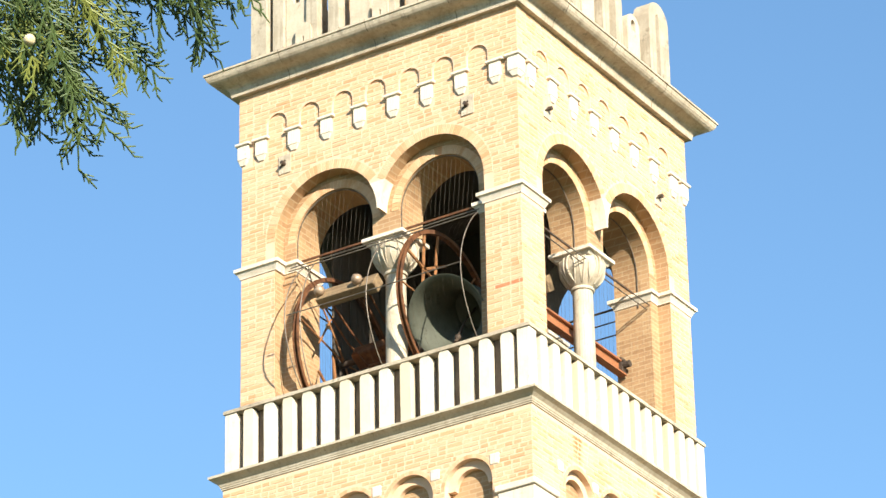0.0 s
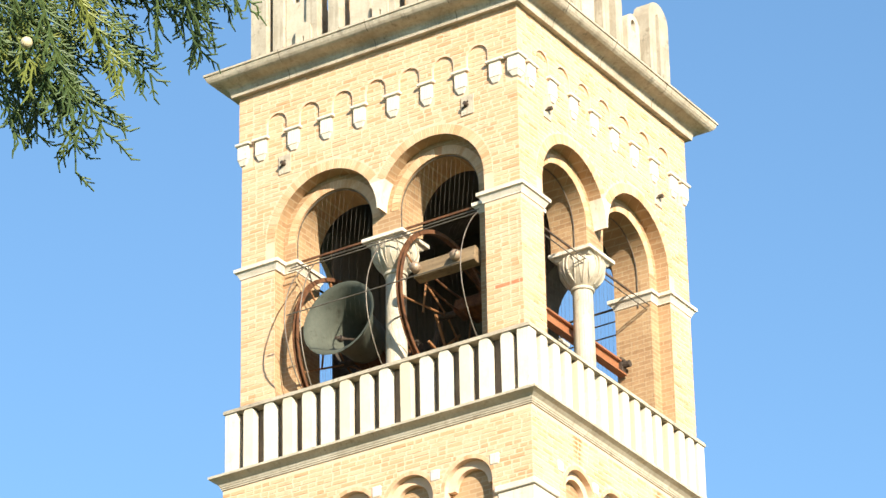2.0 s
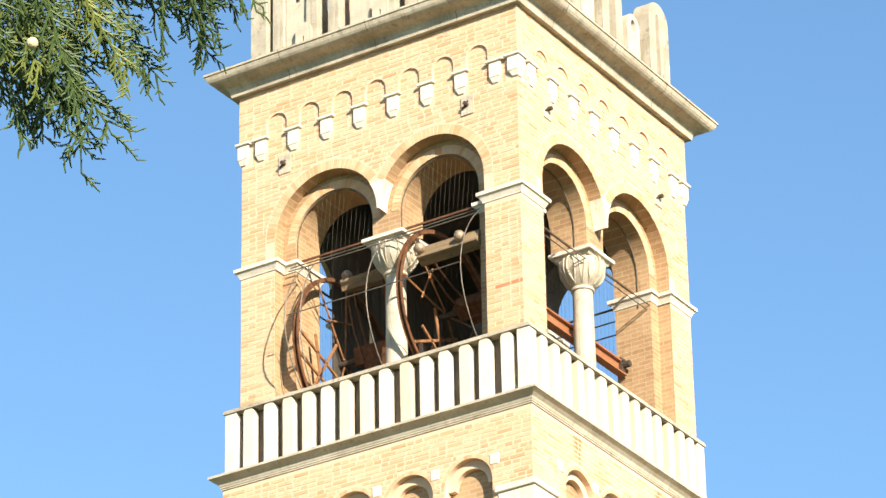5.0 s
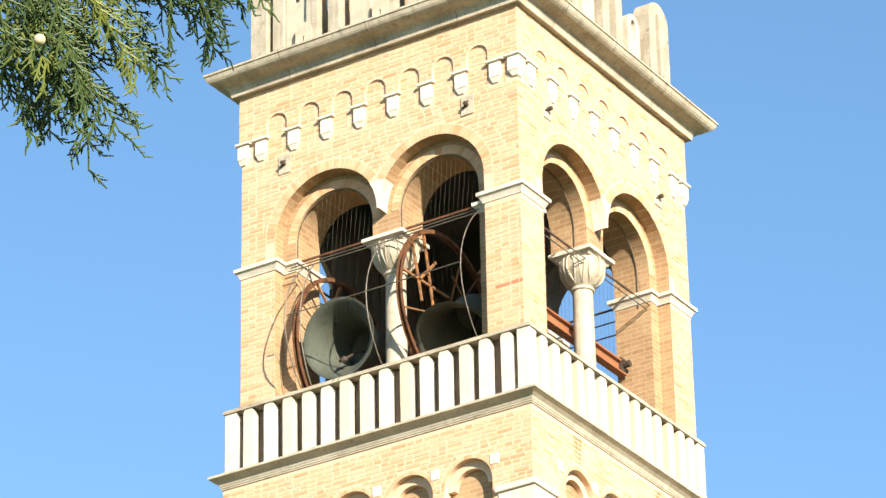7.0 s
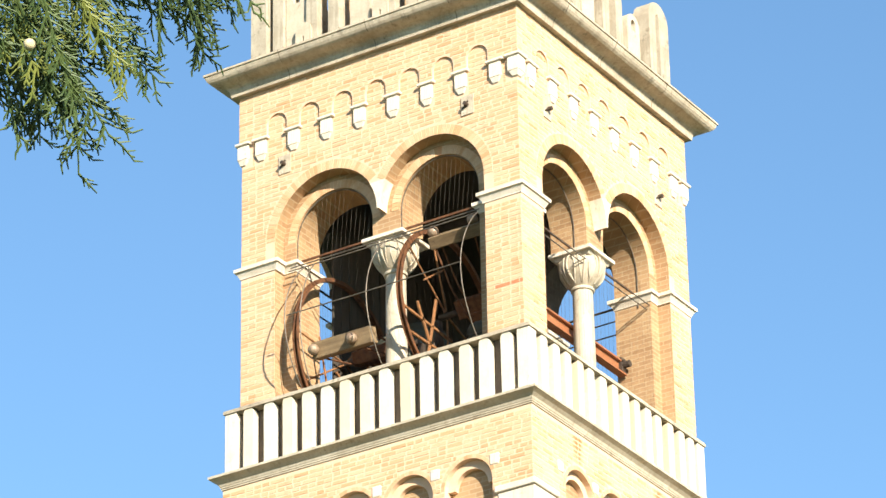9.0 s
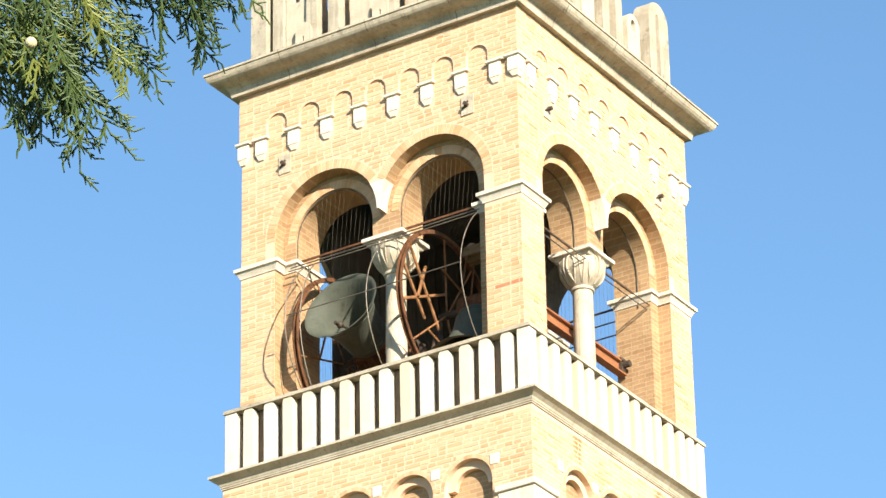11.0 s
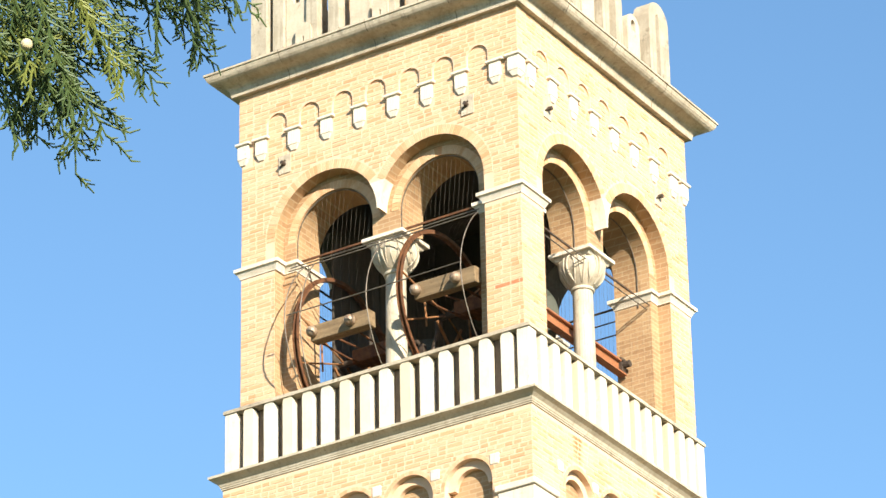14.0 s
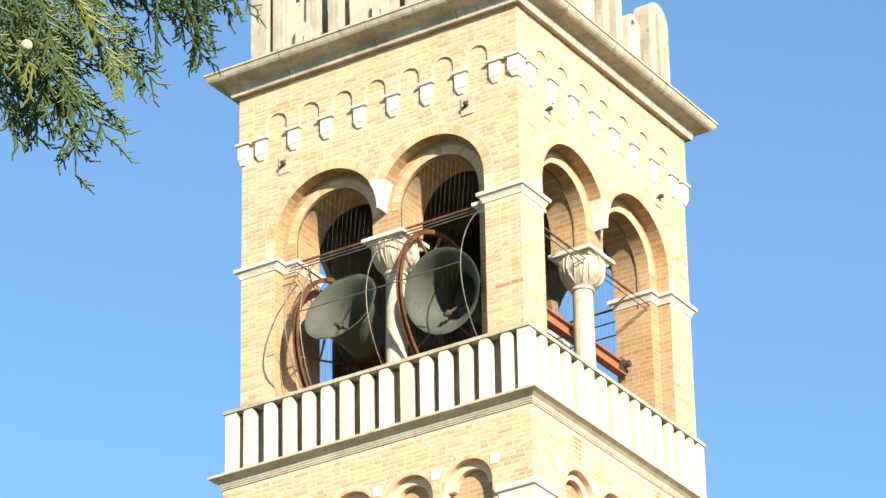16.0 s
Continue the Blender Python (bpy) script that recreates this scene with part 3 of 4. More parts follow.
def make_bell(m, label, r, h, crown, wheel_x, wheel_r, beam_d, beam0, beam1):
    """A bell that turns about the x axis through its base: the mouth hangs down, the beam stands up."""
    ob = empty("church_bell", m, label, "bell", "bells of the tower")
    bm = bmesh.new()
    lathe(bm, [(a, b - crown) for a, b in bell_profile(r, h)], 56)
    part("bell_body", bm, M_BRONZE, ob, "grey-green patinated bronze bell", smooth=True)
    bm = bmesh.new()
    tube(bm, [(0, 0, -crown - 0.05 * h), (0, 0.2 * r, -crown - 0.5 * h), (0, 0.46 * r, -crown - 0.84 * h)], [0.014, 0.016, 0.022], 8)
    bmesh.ops.create_icosphere(bm, subdivisions=2, radius=0.05, matrix=pose(0, 0.5 * r, -crown - 0.89 * h))
    tube(bm, [(0, 0.53 * r, -crown - 0.93 * h), (0, 0.58 * r, -crown - 1.02 * h)], 0.026, 8)
    part("clapper", bm, M_IRON, ob, "dark iron clapper", smooth=True)
    bm = bmesh.new()
    box(bm, beam0, beam1, -0.115, 0.115, beam_d - 0.085, beam_d + 0.085)
    bevelled(bm, 0.012, 2)
    part("beam", bm, M_WOOD, ob, "weathered squared oak beam")
    for x in (beam0 + 0.06, beam1 - 0.27):
        bm = bmesh.new()
        bmesh.ops.create_uvsphere(bm, u_segments=16, v_segments=10, radius=0.078, matrix=pose(x, 0.0, beam_d + 0.14))
        tube(bm, [(x, 0, beam_d + 0.09), (x, 0, beam_d + 0.22)], 0.022, 8)
        part("nut", bm, M_BOLT, ob, "worn round nut", smooth=True)
        for s in (-1, 1):
            bm = bmesh.new()
            tube(bm, [(x, s * 0.09, beam_d), (x * 0.9, s * 0.11, 0.35), (x * 0.55, s * 0.10, -crown - 0.02)], 0.014, 6)
            part("tie_rod", bm, M_RUST, ob)
    bm = bmesh.new()
    box(bm, -0.36, 0.40, -0.10, 0.10, -0.10, 0.16)
    box(bm, -0.20, 0.20, -0.13, 0.13, -crown - 0.02, -0.05)
    bevelled(bm, 0.015)
    part("headstock", bm, M_RUST, ob, "rusty iron headstock")
    bm = bmesh.new()
    tube(bm, [(wheel_x - 0.12, 0, 0), (0.62, 0, 0)], 0.045, 12)
    part("axle", bm, M_IRON, ob, smooth=True)
    wheel = new("wheel")
    wheel.parent, wheel.location = ob, (wheel_x, 0, 0)
    tagged(wheel, "large rusty iron bell wheel with spokes")
    bm = bmesh.new()
    n = 72
    for k in range(n):
        a, b = k * math.tau / n, (k + 1) * math.tau / n
        for x0, x1, ra, rb in ((-0.036, -0.026, wheel_r - 0.055, wheel_r), (0.026, 0.036, wheel_r - 0.055, wheel_r), (-0.027, 0.027, wheel_r - 0.055, wheel_r - 0.045)):
            hexa(bm, [(x0, ra * math.cos(a), ra * math.sin(a)), (x1, ra * math.cos(a), ra * math.sin(a)), (x1, ra * math.cos(b), ra * math.sin(b)), (x0, ra * math.cos(b), ra * math.sin(b)),
                      (x0, rb * math.cos(a), rb * math.sin(a)), (x1, rb * math.cos(a), rb * math.sin(a)), (x1, rb * math.cos(b), rb * math.sin(b)), (x0, rb * math.cos(b), rb * math.sin(b))])
    part("rim", bm, M_RUST, wheel)
    for a in (72, 108, 235, 305):
        bm = bmesh.new()
        c, s = math.cos(radians(a)), math.sin(radians(a))
        tube(bm, [(0, 0.06 * c, 0.06 * s), (0, (wheel_r - 0.06) * c, (wheel_r - 0.06) * s)], 0.014, 6)
        part("spoke", bm, M_ARM, wheel)
    for a, b in ((62, 118), (235, 305)):
        bm = bmesh.new()
        rr = wheel_r * 0.55
        tube(bm, [(0.02, rr * math.cos(radians(a)), rr * math.sin(radians(a))), (0.02, rr * math.cos(radians(b)), rr * math.sin(radians(b)))], 0.015, 6)
        part("brace", bm, M_ARM, wheel)
    # crossed flat arms on the outward side of the wheel
    for ra, a, rb, b in ((0.30, 118, wheel_r - 0.06, 206), (wheel_r - 0.06, 158, 0.36, 252), (wheel_r - 0.06, 176, 0.62, 222), (0.74, 150, 0.74, 200)):
        bm = bmesh.new()
        p, q = (Vector((0, r * math.cos(radians(g)), r * math.sin(radians(g)))) for r, g in ((ra, a), (rb, b)))
        side = (q - p).normalized().cross(Vector((1, 0, 0))) * 0.02
        x = Vector((0.015, 0, 0))
        hexa(bm, [p - side - x, p - side + x, p + side + x, p + side - x, q - side - x, q - side + x, q + side + x, q + side - x])
        part("arm", bevelled(bm, 0.005), M_ARM, wheel, "rusty brown flat iron arm")
    return ob


BELL_R = pose(-1.32, 1.11, Z0 - 0.97)
BELL_L = pose(-2.97, 1.11, Z0 - 1.24)
bell_right = make_bell(BELL_R, "large swinging bronze bell with rusty iron wheel", 0.590, 0.855, 0.17, -0.565, 1.20, 1.00, -0.40, 0.56)
bell_left = make_bell(BELL_L, "smaller swinging bronze bell with rusty iron wheel", 0.568, 0.83, 0.19, -0.57, 1.22, 1.05, -0.37, 0.57)


def swing(t, turns, flat, lead):
    """The angle at t between the turning points (seconds, degrees); 0 hangs down, plus is mouth outward.
    lead: degrees by which the outward half runs ahead."""
    for (t0, a0), (t1, a1) in zip(turns, turns[1:]):
        if t <= t1 + 1e-6:
            p = math.pi * (t - t0) / (t1 - t0)
            f = (math.cos(p) - flat * math.cos(3 * p)) / (1 - flat)
            return (a0 + a1) / 2 + (a0 - a1) / 2 * f + (lead[0] if a1 > a0 else lead[1]) * (1 - f * f) * (1 - f if a1 > a0 else 2) / 2
    return turns[-1][1]


TURNS_L = [(-0.80, -109), (1.53, 110), (3.95, -109), (6.33, 110), (8.72, -109), (11.10, 110), (13.49, -109), (15.83, 110), (18.20, -109)]
TURNS_R = [(-0.57, 79), (1.51, -97), (3.59, 79), (5.63, -97), (7.76, 79), (9.83, -97), (11.90, 79), (13.98, -97), (16.06, 79), (18.14, -97)]

# ---------------------------------------------------------------- bell frame
frame_thing = empty("bell_trestle", pose(0, 0, Z0), "rust-red steel frame carrying the bells", "trestle")
for x in (-3.66, -2.28, -2.02, -0.64):
    bm = bmesh.new()
    y, zt = 1.11, -1.02 if x > -2.1 else -1.29
    box(bm, x - 0.03, x + 0.03, y - 0.05, y + 0.05, FLOOR, zt)
    for s in (-1, 1):
        tube(bm, [(x, y, zt - 0.1), (x, y + s * 0.75, FLOOR + 0.02)], 0.035, 6)
    part("trestle", bm, M_IRON, frame_thing)
bm = bmesh.new()
for z0, z1, d in ((-1.025, -1.0, 0.06), (-1.195, -1.17, 0.06), (-1.171, -1.024, 0.012)):
    box(bm, -0.66 - d, -0.66 + d, 0.80, 3.70, z0, z1)
part("side_beam", bm, M_BEAM, frame_thing, "rust-red steel side beam")
bm = bmesh.new()
box(bm, -0.72, -0.60, 3.56, 3.69, -1.168, -0.96)
tube(bm, [(-0.61, 3.62, -1.06), (-0.50, 3.62, -1.06)], 0.05, 12)
part("bearing", bm, M_IRON, frame_thing, "dark iron bearing block")


# ---------------------------------------------------------------- added boarding inside the far arches
# Added planks stand in for an unknown dark mass beyond the bells.
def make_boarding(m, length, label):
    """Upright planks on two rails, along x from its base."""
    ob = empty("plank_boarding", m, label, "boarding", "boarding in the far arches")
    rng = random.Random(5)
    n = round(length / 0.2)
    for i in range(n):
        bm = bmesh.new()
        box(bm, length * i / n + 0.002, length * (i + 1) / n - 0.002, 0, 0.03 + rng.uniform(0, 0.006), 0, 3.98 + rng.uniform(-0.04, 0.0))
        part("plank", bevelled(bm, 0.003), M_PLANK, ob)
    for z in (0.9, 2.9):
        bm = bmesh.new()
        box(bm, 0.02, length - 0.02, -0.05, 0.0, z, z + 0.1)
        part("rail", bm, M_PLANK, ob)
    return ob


make_boarding(pose(-3.66, 3.66, Z0 + FLOOR, 0, 0, -90), 2.70, "added dark boarding blocking the view behind the bells")
make_boarding(pose(-3.60, 3.66, Z0 + FLOOR), 1.30, "added dark boarding blocking a back arch")


# ---------------------------------------------------------------- bird nets in the arches
def make_net(m, label, bulge):
    """Netting over both arches of one side: flat in the heads, a bulging cage below the imposts."""
    ob = empty("wire_net", m, label, "bird net", "bird nets in the arches")
    z0, z1 = -2.16, -0.20
    lo, hi = CENTRES[0] - R2 - 0.02, CENTRES[1] + R2 + 0.06
    out = lambda z: 0.06 - bulge * max(0.0, math.sin(math.pi * (z - z0) / (z1 - z0))) ** 0.8
    zs = [z0 + (z1 - z0) * k / 16 for k in range(17)]
    for x, part_of in ((lo + 0.28, 1.1), (lo + 0.42, 0.75), (MID + 0.06, 1.0), (hi, 1.0)) if bulge else ((lo, 1.0), (hi, 1.0)):
        bm = bmesh.new()
        tube(bm, [(x, 0.06 + (out(z) - 0.06) * part_of, z) for z in zs], 0.0085, 6)
        part("hoop", bm, M_WIRE, ob, "bent grey steel hoop")
    for z, y in ((z1, 0.06), (z1 + 0.07, 0.10), (-1.13, out(-1.13))) if bulge else ((z1, 0.06), (z1 - 0.06, 0.10)):
        bm = bmesh.new()
        tube(bm, [(lo + (0.28 if z < -0.5 else 0.0), y, z), (MID, y, z - 0.008), (hi, y, z)], 0.009, 6)
        part("crossbar", bm, M_WIRE, ob)
    bm, heads = bmesh.new(), bmesh.new()
    n = 42
    for k in range(4 if bulge else 1, n):
        x = lo + (hi - lo) * k / n
        tube(bm, [(x, out(z), z) for z in zs[::2]], 0.0008, 3)
        top = under(x, R2)
        if top:
            tube(heads, [(x, 0.25, top), (x, 0.12, z1 + 0.05)], 0.0011, 3)
    for mesh, mat in ((bm, M_IRON), (heads, M_WIRE)):
        wires = part("wires", mesh, mat, ob, "fine upright netting wires")
        tagged(wires, kind="stuff")
    bm = bmesh.new()
    box(bm, lo - 0.02, hi - 0.02, 0.29, 0.31, 0.028, 0.056)
    part("tie_bar", bm, M_RUST, ob, "rusty flat tie bar across the arches")
    for c in CENTRES:
        bm = bmesh.new()
        pts = [(c + (R2 - 0.012) * math.cos(math.pi * k / 20), 0.23, SPRING + (R2 - 0.012) * math.sin(math.pi * k / 20)) for k in range(21)]
        tube(bm, [(pts[0][0], 0.23, z1), *pts, (pts[-1][0], 0.23, z1)], 0.008, 6)
        part("arch_rim", bm, M_WIRE, ob)
    return ob


make_net(Matrix.Translation((0, 0, Z0)), "bulging bird net of thin steel wires over two arches", 0.46)
make_net(Matrix.Translation((0, 0, Z0)) @ face_turn(1) @ pose(0, 0.16, 0), "flat bird net of thin steel wires in two arches", 0.0)


def make_rear_net(m, centre):
    """Upright wires on three bars in one open arch at the back."""
    ob = empty("wire_net", m, "dark wire net on three bars in a far arch", "bird net", "bird nets in the arches")
    x0, x1 = centre - R2, centre + R2
    for z, r in ((0.05, 0.017), (-0.145, 0.011), (-0.355, 0.011)):
        bm = bmesh.new()
        tube(bm, [(x0 - 0.05, 0.5, z), (x1 + 0.05, 0.5, z)], r, 6)
        part("crossbar", bm, M_IRON, ob)
    bm = bmesh.new()
    for k in range(1, 20):
        x = x0 + (x1 - x0) * k / 20
        tube(bm, [(x, 0.52, under(x, R2)), (x, 0.52, -1.94)], 0.0016, 3)
    tagged(part("wires", bm, M_IRON, ob, "fine upright netting wires"), kind="stuff")


make_rear_net(Matrix.Translation((0, 0, Z0)) @ face_turn(2), CENTRES[0])
make_rear_net(Matrix.Translation((0, 0, Z0)) @ face_turn(3), CENTRES[1])


# ---------------------------------------------------------------- the cypress in front of the camera
def spray(bm, start, way, length, depth, rng, width, flat=None):
    """A flat fan of scale-leaved twigs that fork at sharp angles."""
    way = way.normalized()
    if flat is None:
        flat = Vector((rng.uniform(-1, 1), rng.uniform(-1, 1), rng.uniform(-0.4, 0.4))) + AIM * rng.uniform(-1.6, 1.6)
    side = way.cross(flat).normalized()
    step = 0.027 if depth > 1 else 0.019
    n = max(2, int(length / step))
    pts, w = [start], way.copy()
    for i in range(n):
        w = (w + Vector((rng.uniform(-0.10, 0.10), rng.uniform(-0.10, 0.10), rng.uniform(-0.10, 0.07)))).normalized()
        pts.append(pts[-1] + w * (length / n))
    tube(bm, pts, [width * (1 - 0.45 * i / n) for i in range(n + 1)], 4)
    if depth <= 0:
        return
    for i in range(1, n + 1):
        for s in (-1, 1) if i < n else (rng.choice((-1, 1)),):
            if rng.random() < 0.38:
                continue
            d = w * rng.uniform(0.75, 1.1) + side * s * rng.uniform(0.5, 0.95) + flat.normalized() * rng.uniform(-0.3, 0.3)
            grow = length * rng.uniform(0.26, 0.46) * (1.1 - 0.55 * i / n) if depth > 1 else rng.uniform(0.014, 0.040)
            spray(bm, pts[i], d, grow, depth - 1, rng, width * 0.88, flat)


def in_view(px, py, far):
    """A point that far along the sight line through a place in the picture."""
    k = math.tan(radians(12.686 / 2)) / 784
    return SHOT @ (Vector(((px - 784) * k, (441 - py) * k, -1)) * far)


FAR = 12.0
TRUNK = in_view(-900, 300, FAR)
tree = empty("cypress_tree", pose(TRUNK.x, TRUNK.y, 0), "green cypress tree with drooping flat sprays", "tree")
to_tree = Matrix.Translation(-Vector((TRUNK.x, TRUNK.y, 0)))
bm = bmesh.new()
tube(bm, [(0.05 * math.sin(z), 0.04 * math.cos(z * 1.3), z) for z in range(0, 12)], [0.17 * (1 - z / 13) + 0.01 for z in range(12)], 12)
part("trunk", bm, M_BARK, tree, "tapered brown cypress trunk", smooth=True)
branch = new("branch")
branch.parent = tree
branch.matrix_basis = Matrix.Translation(to_tree @ in_view(-300, -250, FAR))
tagged(branch, "swaying cypress branch with drooping green sprays")
to_branch = branch.matrix_basis.inverted() @ to_tree
BRANCH_AT = branch.matrix_basis.copy()
bm = bmesh.new()
limb = [(-900, 260), (-640, 60), (-300, -250), (-60, -160), (120, -90), (300, -60), (470, -30)]
pts = [to_branch @ in_view(x, y, FAR + 0.04 * math.sin(i)) for i, (x, y) in enumerate(limb)]
tube(bm, pts, [0.05, 0.04, 0.03, 0.02, 0.014, 0.009, 0.005], 8)
part("limb", bm, M_BARK, branch, smooth=True)
# sprays hang from the limb: start and end in the picture, weight
hanging = [(-60, -60, 55, 150, 0.0), (-80, 10, 20, 165, 0.1), (60, -30, 152, 268, 0.0), (100, 20, 172, 220, 0.06),
           (-40, -20, 20, 110, -0.1), (60, -60, 130, 115, -0.08), (110, -60, 212, 120, 0.0), (150, -50, 255, 128, 0.05), (30, 20, 68, 205, 0.1),
           (230, -60, 310, 45, 0.0), (275, -60, 300, 92, -0.04), (330, -60, 375, 30, 0.0),
           (395, -60, 448, 28, -0.03), (-60, -120, 40, 60, 0.06), (0, -120, 100, 60, 0.12), (120, -120, 175, 45, 0.1),
           (-100, 30, -10, 160, 0.0), (-30, 50, 110, 170, -0.06), (20, 0, 60, 150, 0.15), (200, -90, 280, 5, 0.1),
           (-60, 0, 50, 60, 0.02), (10, 10, 120, 80, -0.02), (60, 40, 170, 130, 0.08), (300, -80, 390, 0, 0.1),
           (-60, 80, 48, 212, 0.12), (90, 60, 138, 196, -0.1), (80, -60, 160, 40, 0.18),
           (420, -70, 455, 20, 0.02), (300, -80, 352, 118, 0.0), (340, -50, 372, 62, 0.06), (130, -20, 250, 132, -0.04),
           (110, 110, 172, 305, 0.04), (100, 120, 192, 215, 0.0), (50, 120, 92, 258, 0.08), (70, 110, 122, 250, -0.05), (20, 100, 66, 240, 0.03),
           (-80, 20, 26, 195, 0.16), (20, -40, 98, 180, -0.05), (40, 40, 86, 238, 0.14), (-40, 60, 55, 112, 0.05), (0, -60, 62, 62, 0.2), (-20, -60, 40, 34, 0.22),
           (50, -50, 104, 84, 0.16), (-70, -40, 30, 40, 0.13), (80, -10, 150, 96, 0.15), (-50, 30, 70, 90, 0.2), (160, -70, 232, 60, 0.12), (250, -60, 338, 70, 0.08),
           (160, 40, 282, 150, 0.0), (10, 150, 34, 262, -0.02),
           (285, -80, 338, 52, 0.1), (350, -80, 412, 22, 0.05), (310, -70, 366, 92, -0.03), (215, -70, 290, 66, 0.04)]
for j, (x0, y0, x1, y1, far) in enumerate(hanging):
    a, b = to_branch @ in_view(x0, y0, FAR + far), to_branch @ in_view(x1, y1, FAR + far)
    bm = bmesh.new()
    spray(bm, a, b - a, (b - a).length * 0.97, 2, RNG, 0.0047)
    part("spray", bm, M_LEAF_LIT if j % 3 == 0 and x1 < 260 else M_LEAF, branch, "yellow-green cypress spray" if j % 3 == 0 and x1 < 260 else "dark green cypress spray")
bm = bmesh.new()
bmesh.ops.create_icosphere(bm, subdivisions=2, radius=0.019, matrix=Matrix.Translation(to_branch @ in_view(50, 77, FAR - 0.18)))
part("cone", bm, M_CONE, branch, "pale round cypress cone", smooth=True)

# ---------------------------------------------------------------- bricks, last
BRICK_L, BRICK_H, JOINT, PROUD = 0.235, 0.053, 0.013, 0.0032


def solid_spans(z0, z1, kind):
    """The stretches of a course that are wall, along the front."""
    if kind == "main":
        spans, xs = [], [-SIDE + 0.002, -0.002]
        cut = []
        for z in (z0, z1):
            if z < SPRING:
                if z > 0.28:
                    cut += [(CENTRES[0] - R1 - 0.15, MID - 0.11), (MID + 0.11, CENTRES[1] + R1 + 0.15)]
                elif z > 0.0:
                    cut += [(CENTRES[0] - R1 - 0.15, CENTRES[1] + R1 + 0.15)]
                else:
                    cut += [(CENTRES[0] - R1, CENTRES[1] + R1)]
            else:
                r = R1 + 0.15
                if z - SPRING < r:
                    w = math.sqrt(r * r - (z - SPRING) ** 2)
                    cut += [(c - w, c + w) for c in CENTRES]
            if 0.28 < z < 0.68:
                cut.append((MID - 0.115, MID + 0.115))
        if z1 > -0.16 and z0 < 0.01:
            cut.append((-SIDE, 0))
        if z1 > 1.60:
            cut += [(c - 0.11, c + 0.11) for c in CORBELS] + [(-SIDE, -SIDE + 0.18), (-0.18, 0)]
    elif kind == "frieze":
        xs, cut = [-SIDE - OUT + 0.002, OUT - 0.002], []
        for z in (z0, z1):
            for c in ARCADE:
                r = 0.175
                if z < 2.115:
                    cut.append((c - r, c + r))
                elif z - 2.115 < r:
                    w = math.sqrt(r * r - (z - 2.115) ** 2)
                    cut.append((c - w, c + w))
    else:
        xs, cut = [-SIDE - LOW + 0.002, LOW - 0.002], []
        for z in (z0, z1):
            for c in LOW_C:
                r = LOW_R + 0.062
                if z < -4.2:
                    cut.append((c - LOW_R, c + LOW_R))
                elif z + 4.2 < r:
                    w = math.sqrt(r * r - (z + 4.2) ** 2)
                    cut.append((c - w, c + w))
        if z0 < -4.35:
            cut += [(-0.40, 0.3), (-SIDE - 0.3, -SIDE + 0.40)]
    free = [tuple(xs)]
    for a, b in cut:
        free = [s for lo, hi in free for s in ((lo, min(hi, a)), (max(lo, b), hi)) if s[1] - s[0] > 0.03]
    return free


def lay(kind, z0, z1, rng):
    rows, z, i = [], z0, 0
    while z + BRICK_H <= z1 + 1e-6:
        for a, b in solid_spans(z, z + BRICK_H, kind):
            x = a
            first = BRICK_L * (0.5 if i % 2 else 1.0)
            while x < b - 0.03:
                length = first if first else (BRICK_L if rng.random() < 0.45 else BRICK_L * 0.5)
                first = None
                e = min(x + length, b)
                if b - e < 0.05:
                    e = b
                rows.append((x, e, z, z + BRICK_H))
                x = e + JOINT
        z += BRICK_H + JOINT
        i += 1
    return rows


def brick_box(bm, x0, x1, z0, z1, y, out):
    v = [bm.verts.new(c) for c in ((x0, y, z0), (x1, y, z0), (x1, y, z1), (x0, y, z1),
                                   (x0 + 0.002, y - out, z0 + 0.002), (x1 - 0.002, y - out, z0 + 0.002), (x1 - 0.002, y - out, z1 - 0.002), (x0 + 0.002, y - out, z1 - 0.002))]
    for f in ((4, 5, 6, 7), (0, 1, 5, 4), (1, 2, 6, 5), (2, 3, 7, 6), (3, 0, 4, 7)):
        bm.faces.new([v[i] for i in f])


def radial(bm, cx, cz, ra, rb, a0, a1, y, out):
    v = []
    for yy, g in ((y, 0.0), (y - out, 0.004)):
        for r, t in ((ra, a0 + g), (ra, a1 - g), (rb, a1 - g * 0.8), (rb, a0 + g * 0.8)):
            v.append(bm.verts.new((cx + r * math.cos(t), yy, cz + r * math.sin(t))))
    for f in ((4, 5, 6, 7), (0, 1, 5, 4), (1, 2, 6, 5), (2, 3, 7, 6), (3, 0, 4, 7)):
        bm.faces.new([v[i] for i in f])


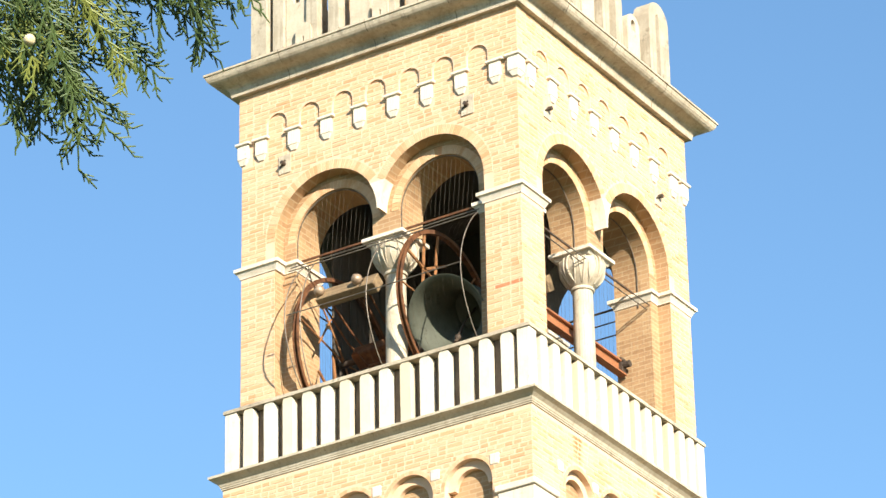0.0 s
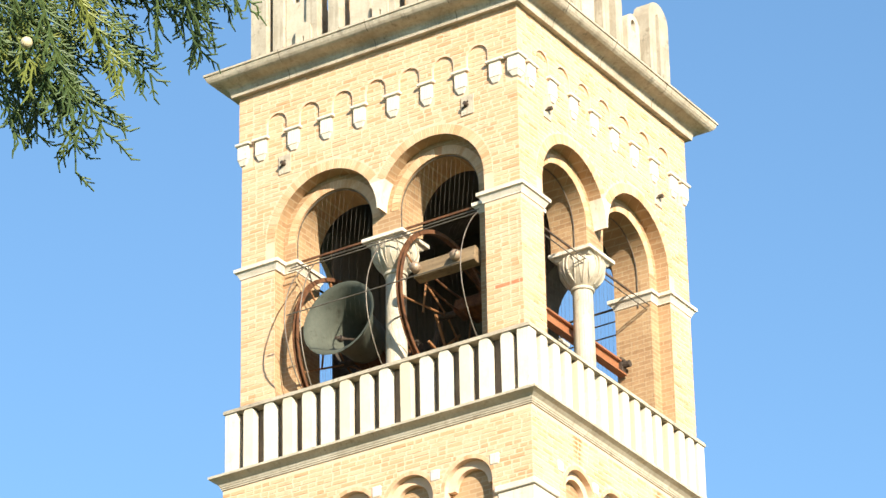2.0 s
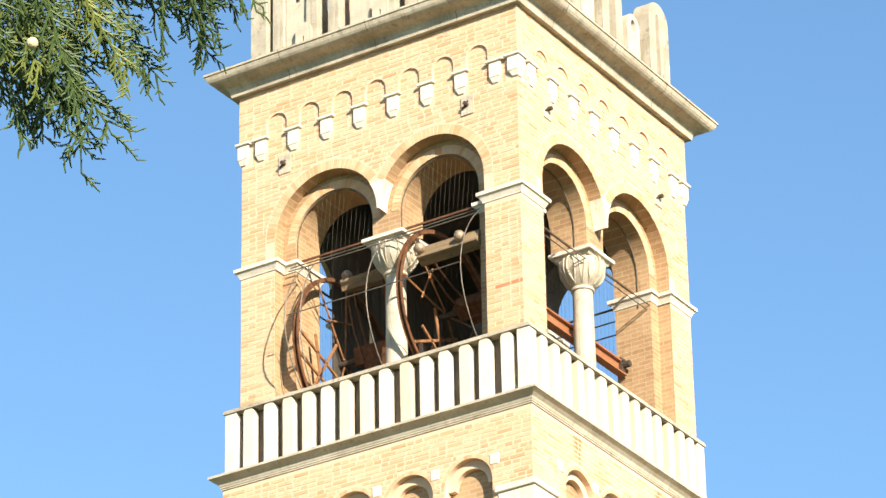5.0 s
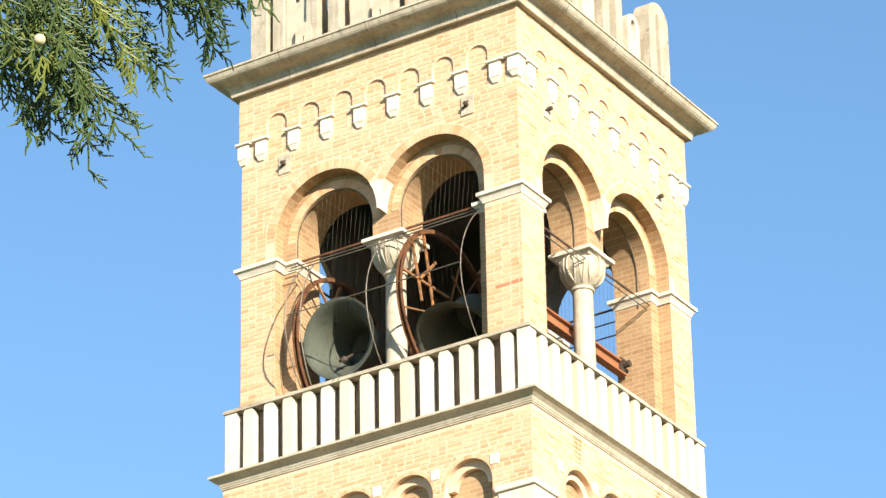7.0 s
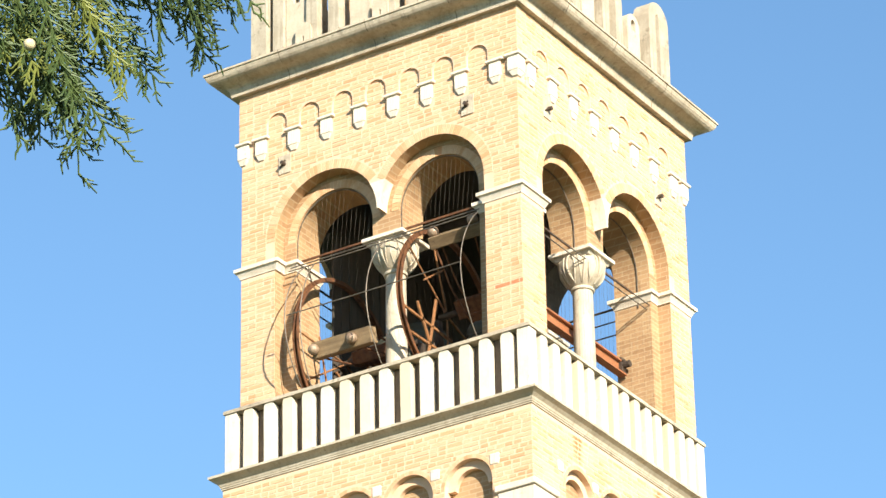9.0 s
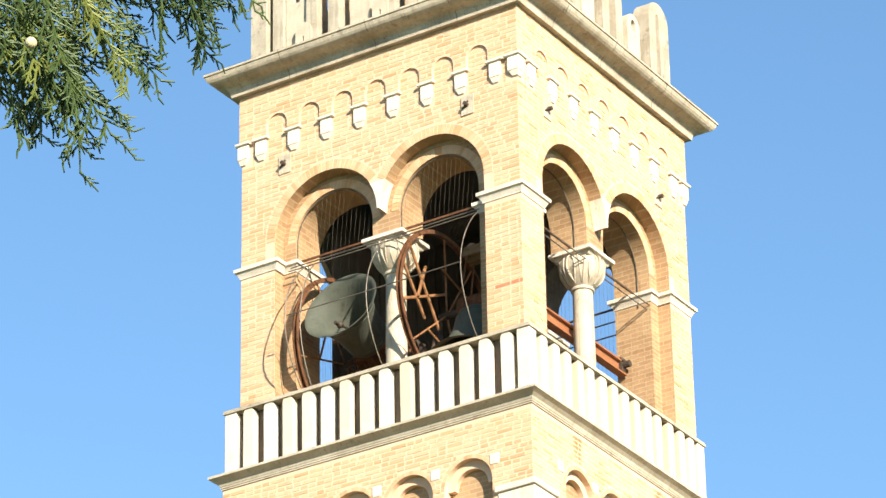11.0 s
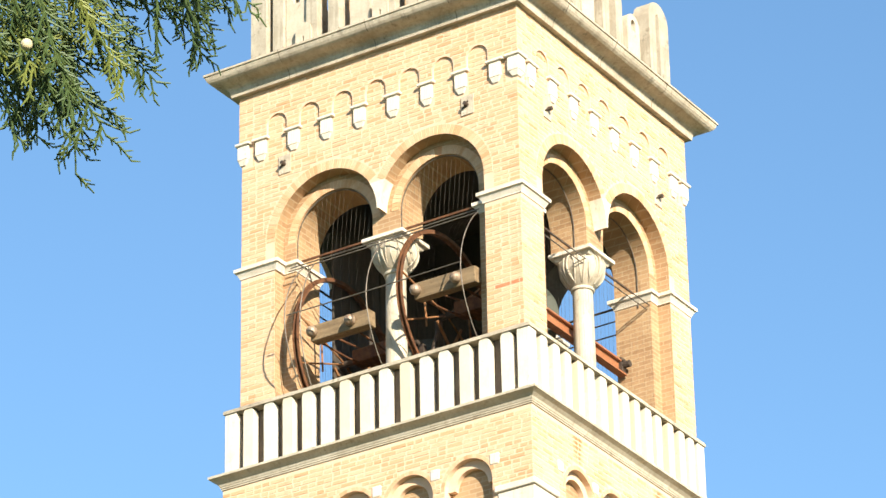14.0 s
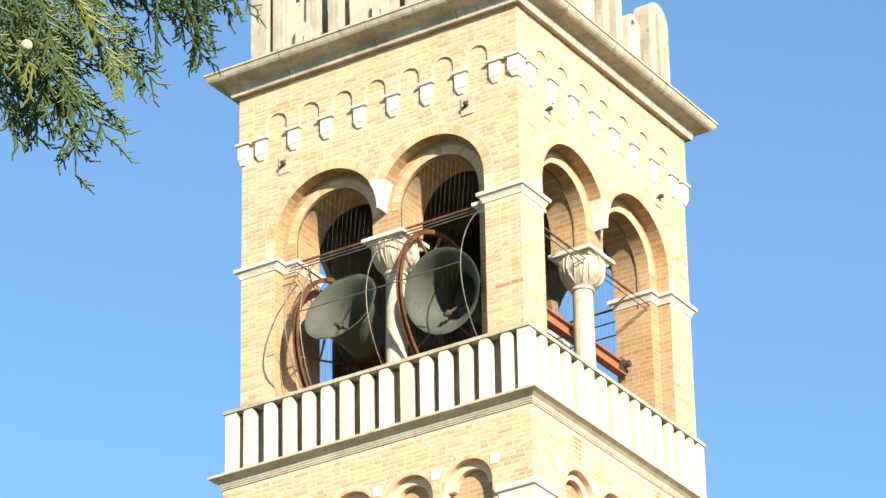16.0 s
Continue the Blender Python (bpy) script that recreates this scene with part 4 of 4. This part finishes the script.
shared = {}
for k in (0, 1):
    rng = random.Random(11 + k)
    bm = bmesh.new()
    loose = 0
    for kind, z0, z1, y in (("main", FLOOR, 2.30, 0.0), ("frieze", FRIEZE + 0.01, 2.705, -OUT), ("low", -5.2, -3.315, -LOW)):
        for a, b, lo, hi in lay(kind, z0, z1, rng):
            out = PROUD + rng.uniform(-0.002, 0.003)
            near = kind == "main" and -2.3 < lo and hi < -0.12 and (a > -0.62 or b < -3.88)
            if near and loose < 145:
                loose += 1
                key = (round(b - a, 2), rng.randrange(2), k == 0 and b > -0.40 and abs(lo + 1.44) < 0.05)
                if key not in shared:
                    one = bmesh.new()
                    brick_box(one, 0, key[0], 0, BRICK_H, 0, PROUD + 0.002 * key[1])
                    shared[key] = mesh_of("brick", one, M_RED if key[2] else M_BRICK)
                ob = new("brick", shared[key])
                ob.parent = walls[k]
                ob.location = (a, y + 0.0005, lo) 
            else:
                brick_box(bm, a + rng.uniform(0, 0.006), b - rng.uniform(0, 0.006), lo + rng.uniform(0, 0.004), hi - rng.uniform(0, 0.004), y + 0.0005, out)
    n = 44
    for c in CENTRES:
        for i in range(n):
            a0, a1 = math.pi * i / n, math.pi * (i + 1) / n
            if abs(c + (R1 + 0.07) * math.cos(a0) - MID) < 0.12 and math.sin(a0) < 0.5:
                continue
            radial(bm, c, SPRING, R1 + 0.002, R1 + 0.14, a0, a1, 0.0005, PROUD + rng.uniform(0, 0.003))
        n2 = 36
        for i in range(n2):
            radial(bm, c, SPRING, R2 + 0.002, R2 + 0.13, math.pi * i / n2, math.pi * (i + 1) / n2, STEP + 0.0005, PROUD + rng.uniform(0, 0.003))
    for c in LOW_C:
        for i in range(20):
            radial(bm, c, -4.2, LOW_R + 0.002, LOW_R + 0.056, math.pi * i / 20, math.pi * (i + 1) / 20, -LOW + 0.0005, PROUD)
    rest = part("brickwork", bm, M_BRICKS, walls[k], "pale salmon and yellow bricks")
    tagged(rest, kind="stuff")


# ---------------------------------------------------------------- what moves
SWAY = [(0.0, 2, -6), (0.5, -4, -2), (1.0, -9, -1), (1.5, 1, 1), (2.0, -3, -1), (2.5, -6, -1), (3.0, 4, -1), (3.5, -3, 2), (4.0, 4, -1), (6.5, 10, 1), (7.0, 20, -6), (7.5, 7, 2), (8.0, 5, -2), (8.5, 4, -6), (9.0, 2, 2), (11.5, 5, -1), (12.0, -3, 2), (12.5, -3, 4), (13.0, 4, 1), (13.5, -12, 5), (14.0, -3, 2), (14.5, -7, 2), (15.0, -24, 10), (15.5, -7, 4), (16.0, -3, 4)]


def motions():
    times = [i * 0.1 for i in range(161)]
    walk(bell_left, [(t, BELL_L @ pose(0, 0, 0, -swing(t, TURNS_L, 0.06, (23, 0)))) for t in times])
    walk(bell_right, [(t, BELL_R @ pose(0, 0, 0, -swing(t, TURNS_R, 0.05, (6, 6)))) for t in times])
    k = FAR * math.tan(radians(12.686 / 2)) / 784
    right, up = SHOT.to_3x3() @ Vector((1, 0, 0)), SHOT.to_3x3() @ Vector((0, 1, 0))
    walk(branch, [(t, Matrix.Translation(right * (dx * k) - up * (dy * k)) @ BRANCH_AT) for t, dx, dy in SWAY])


motions()
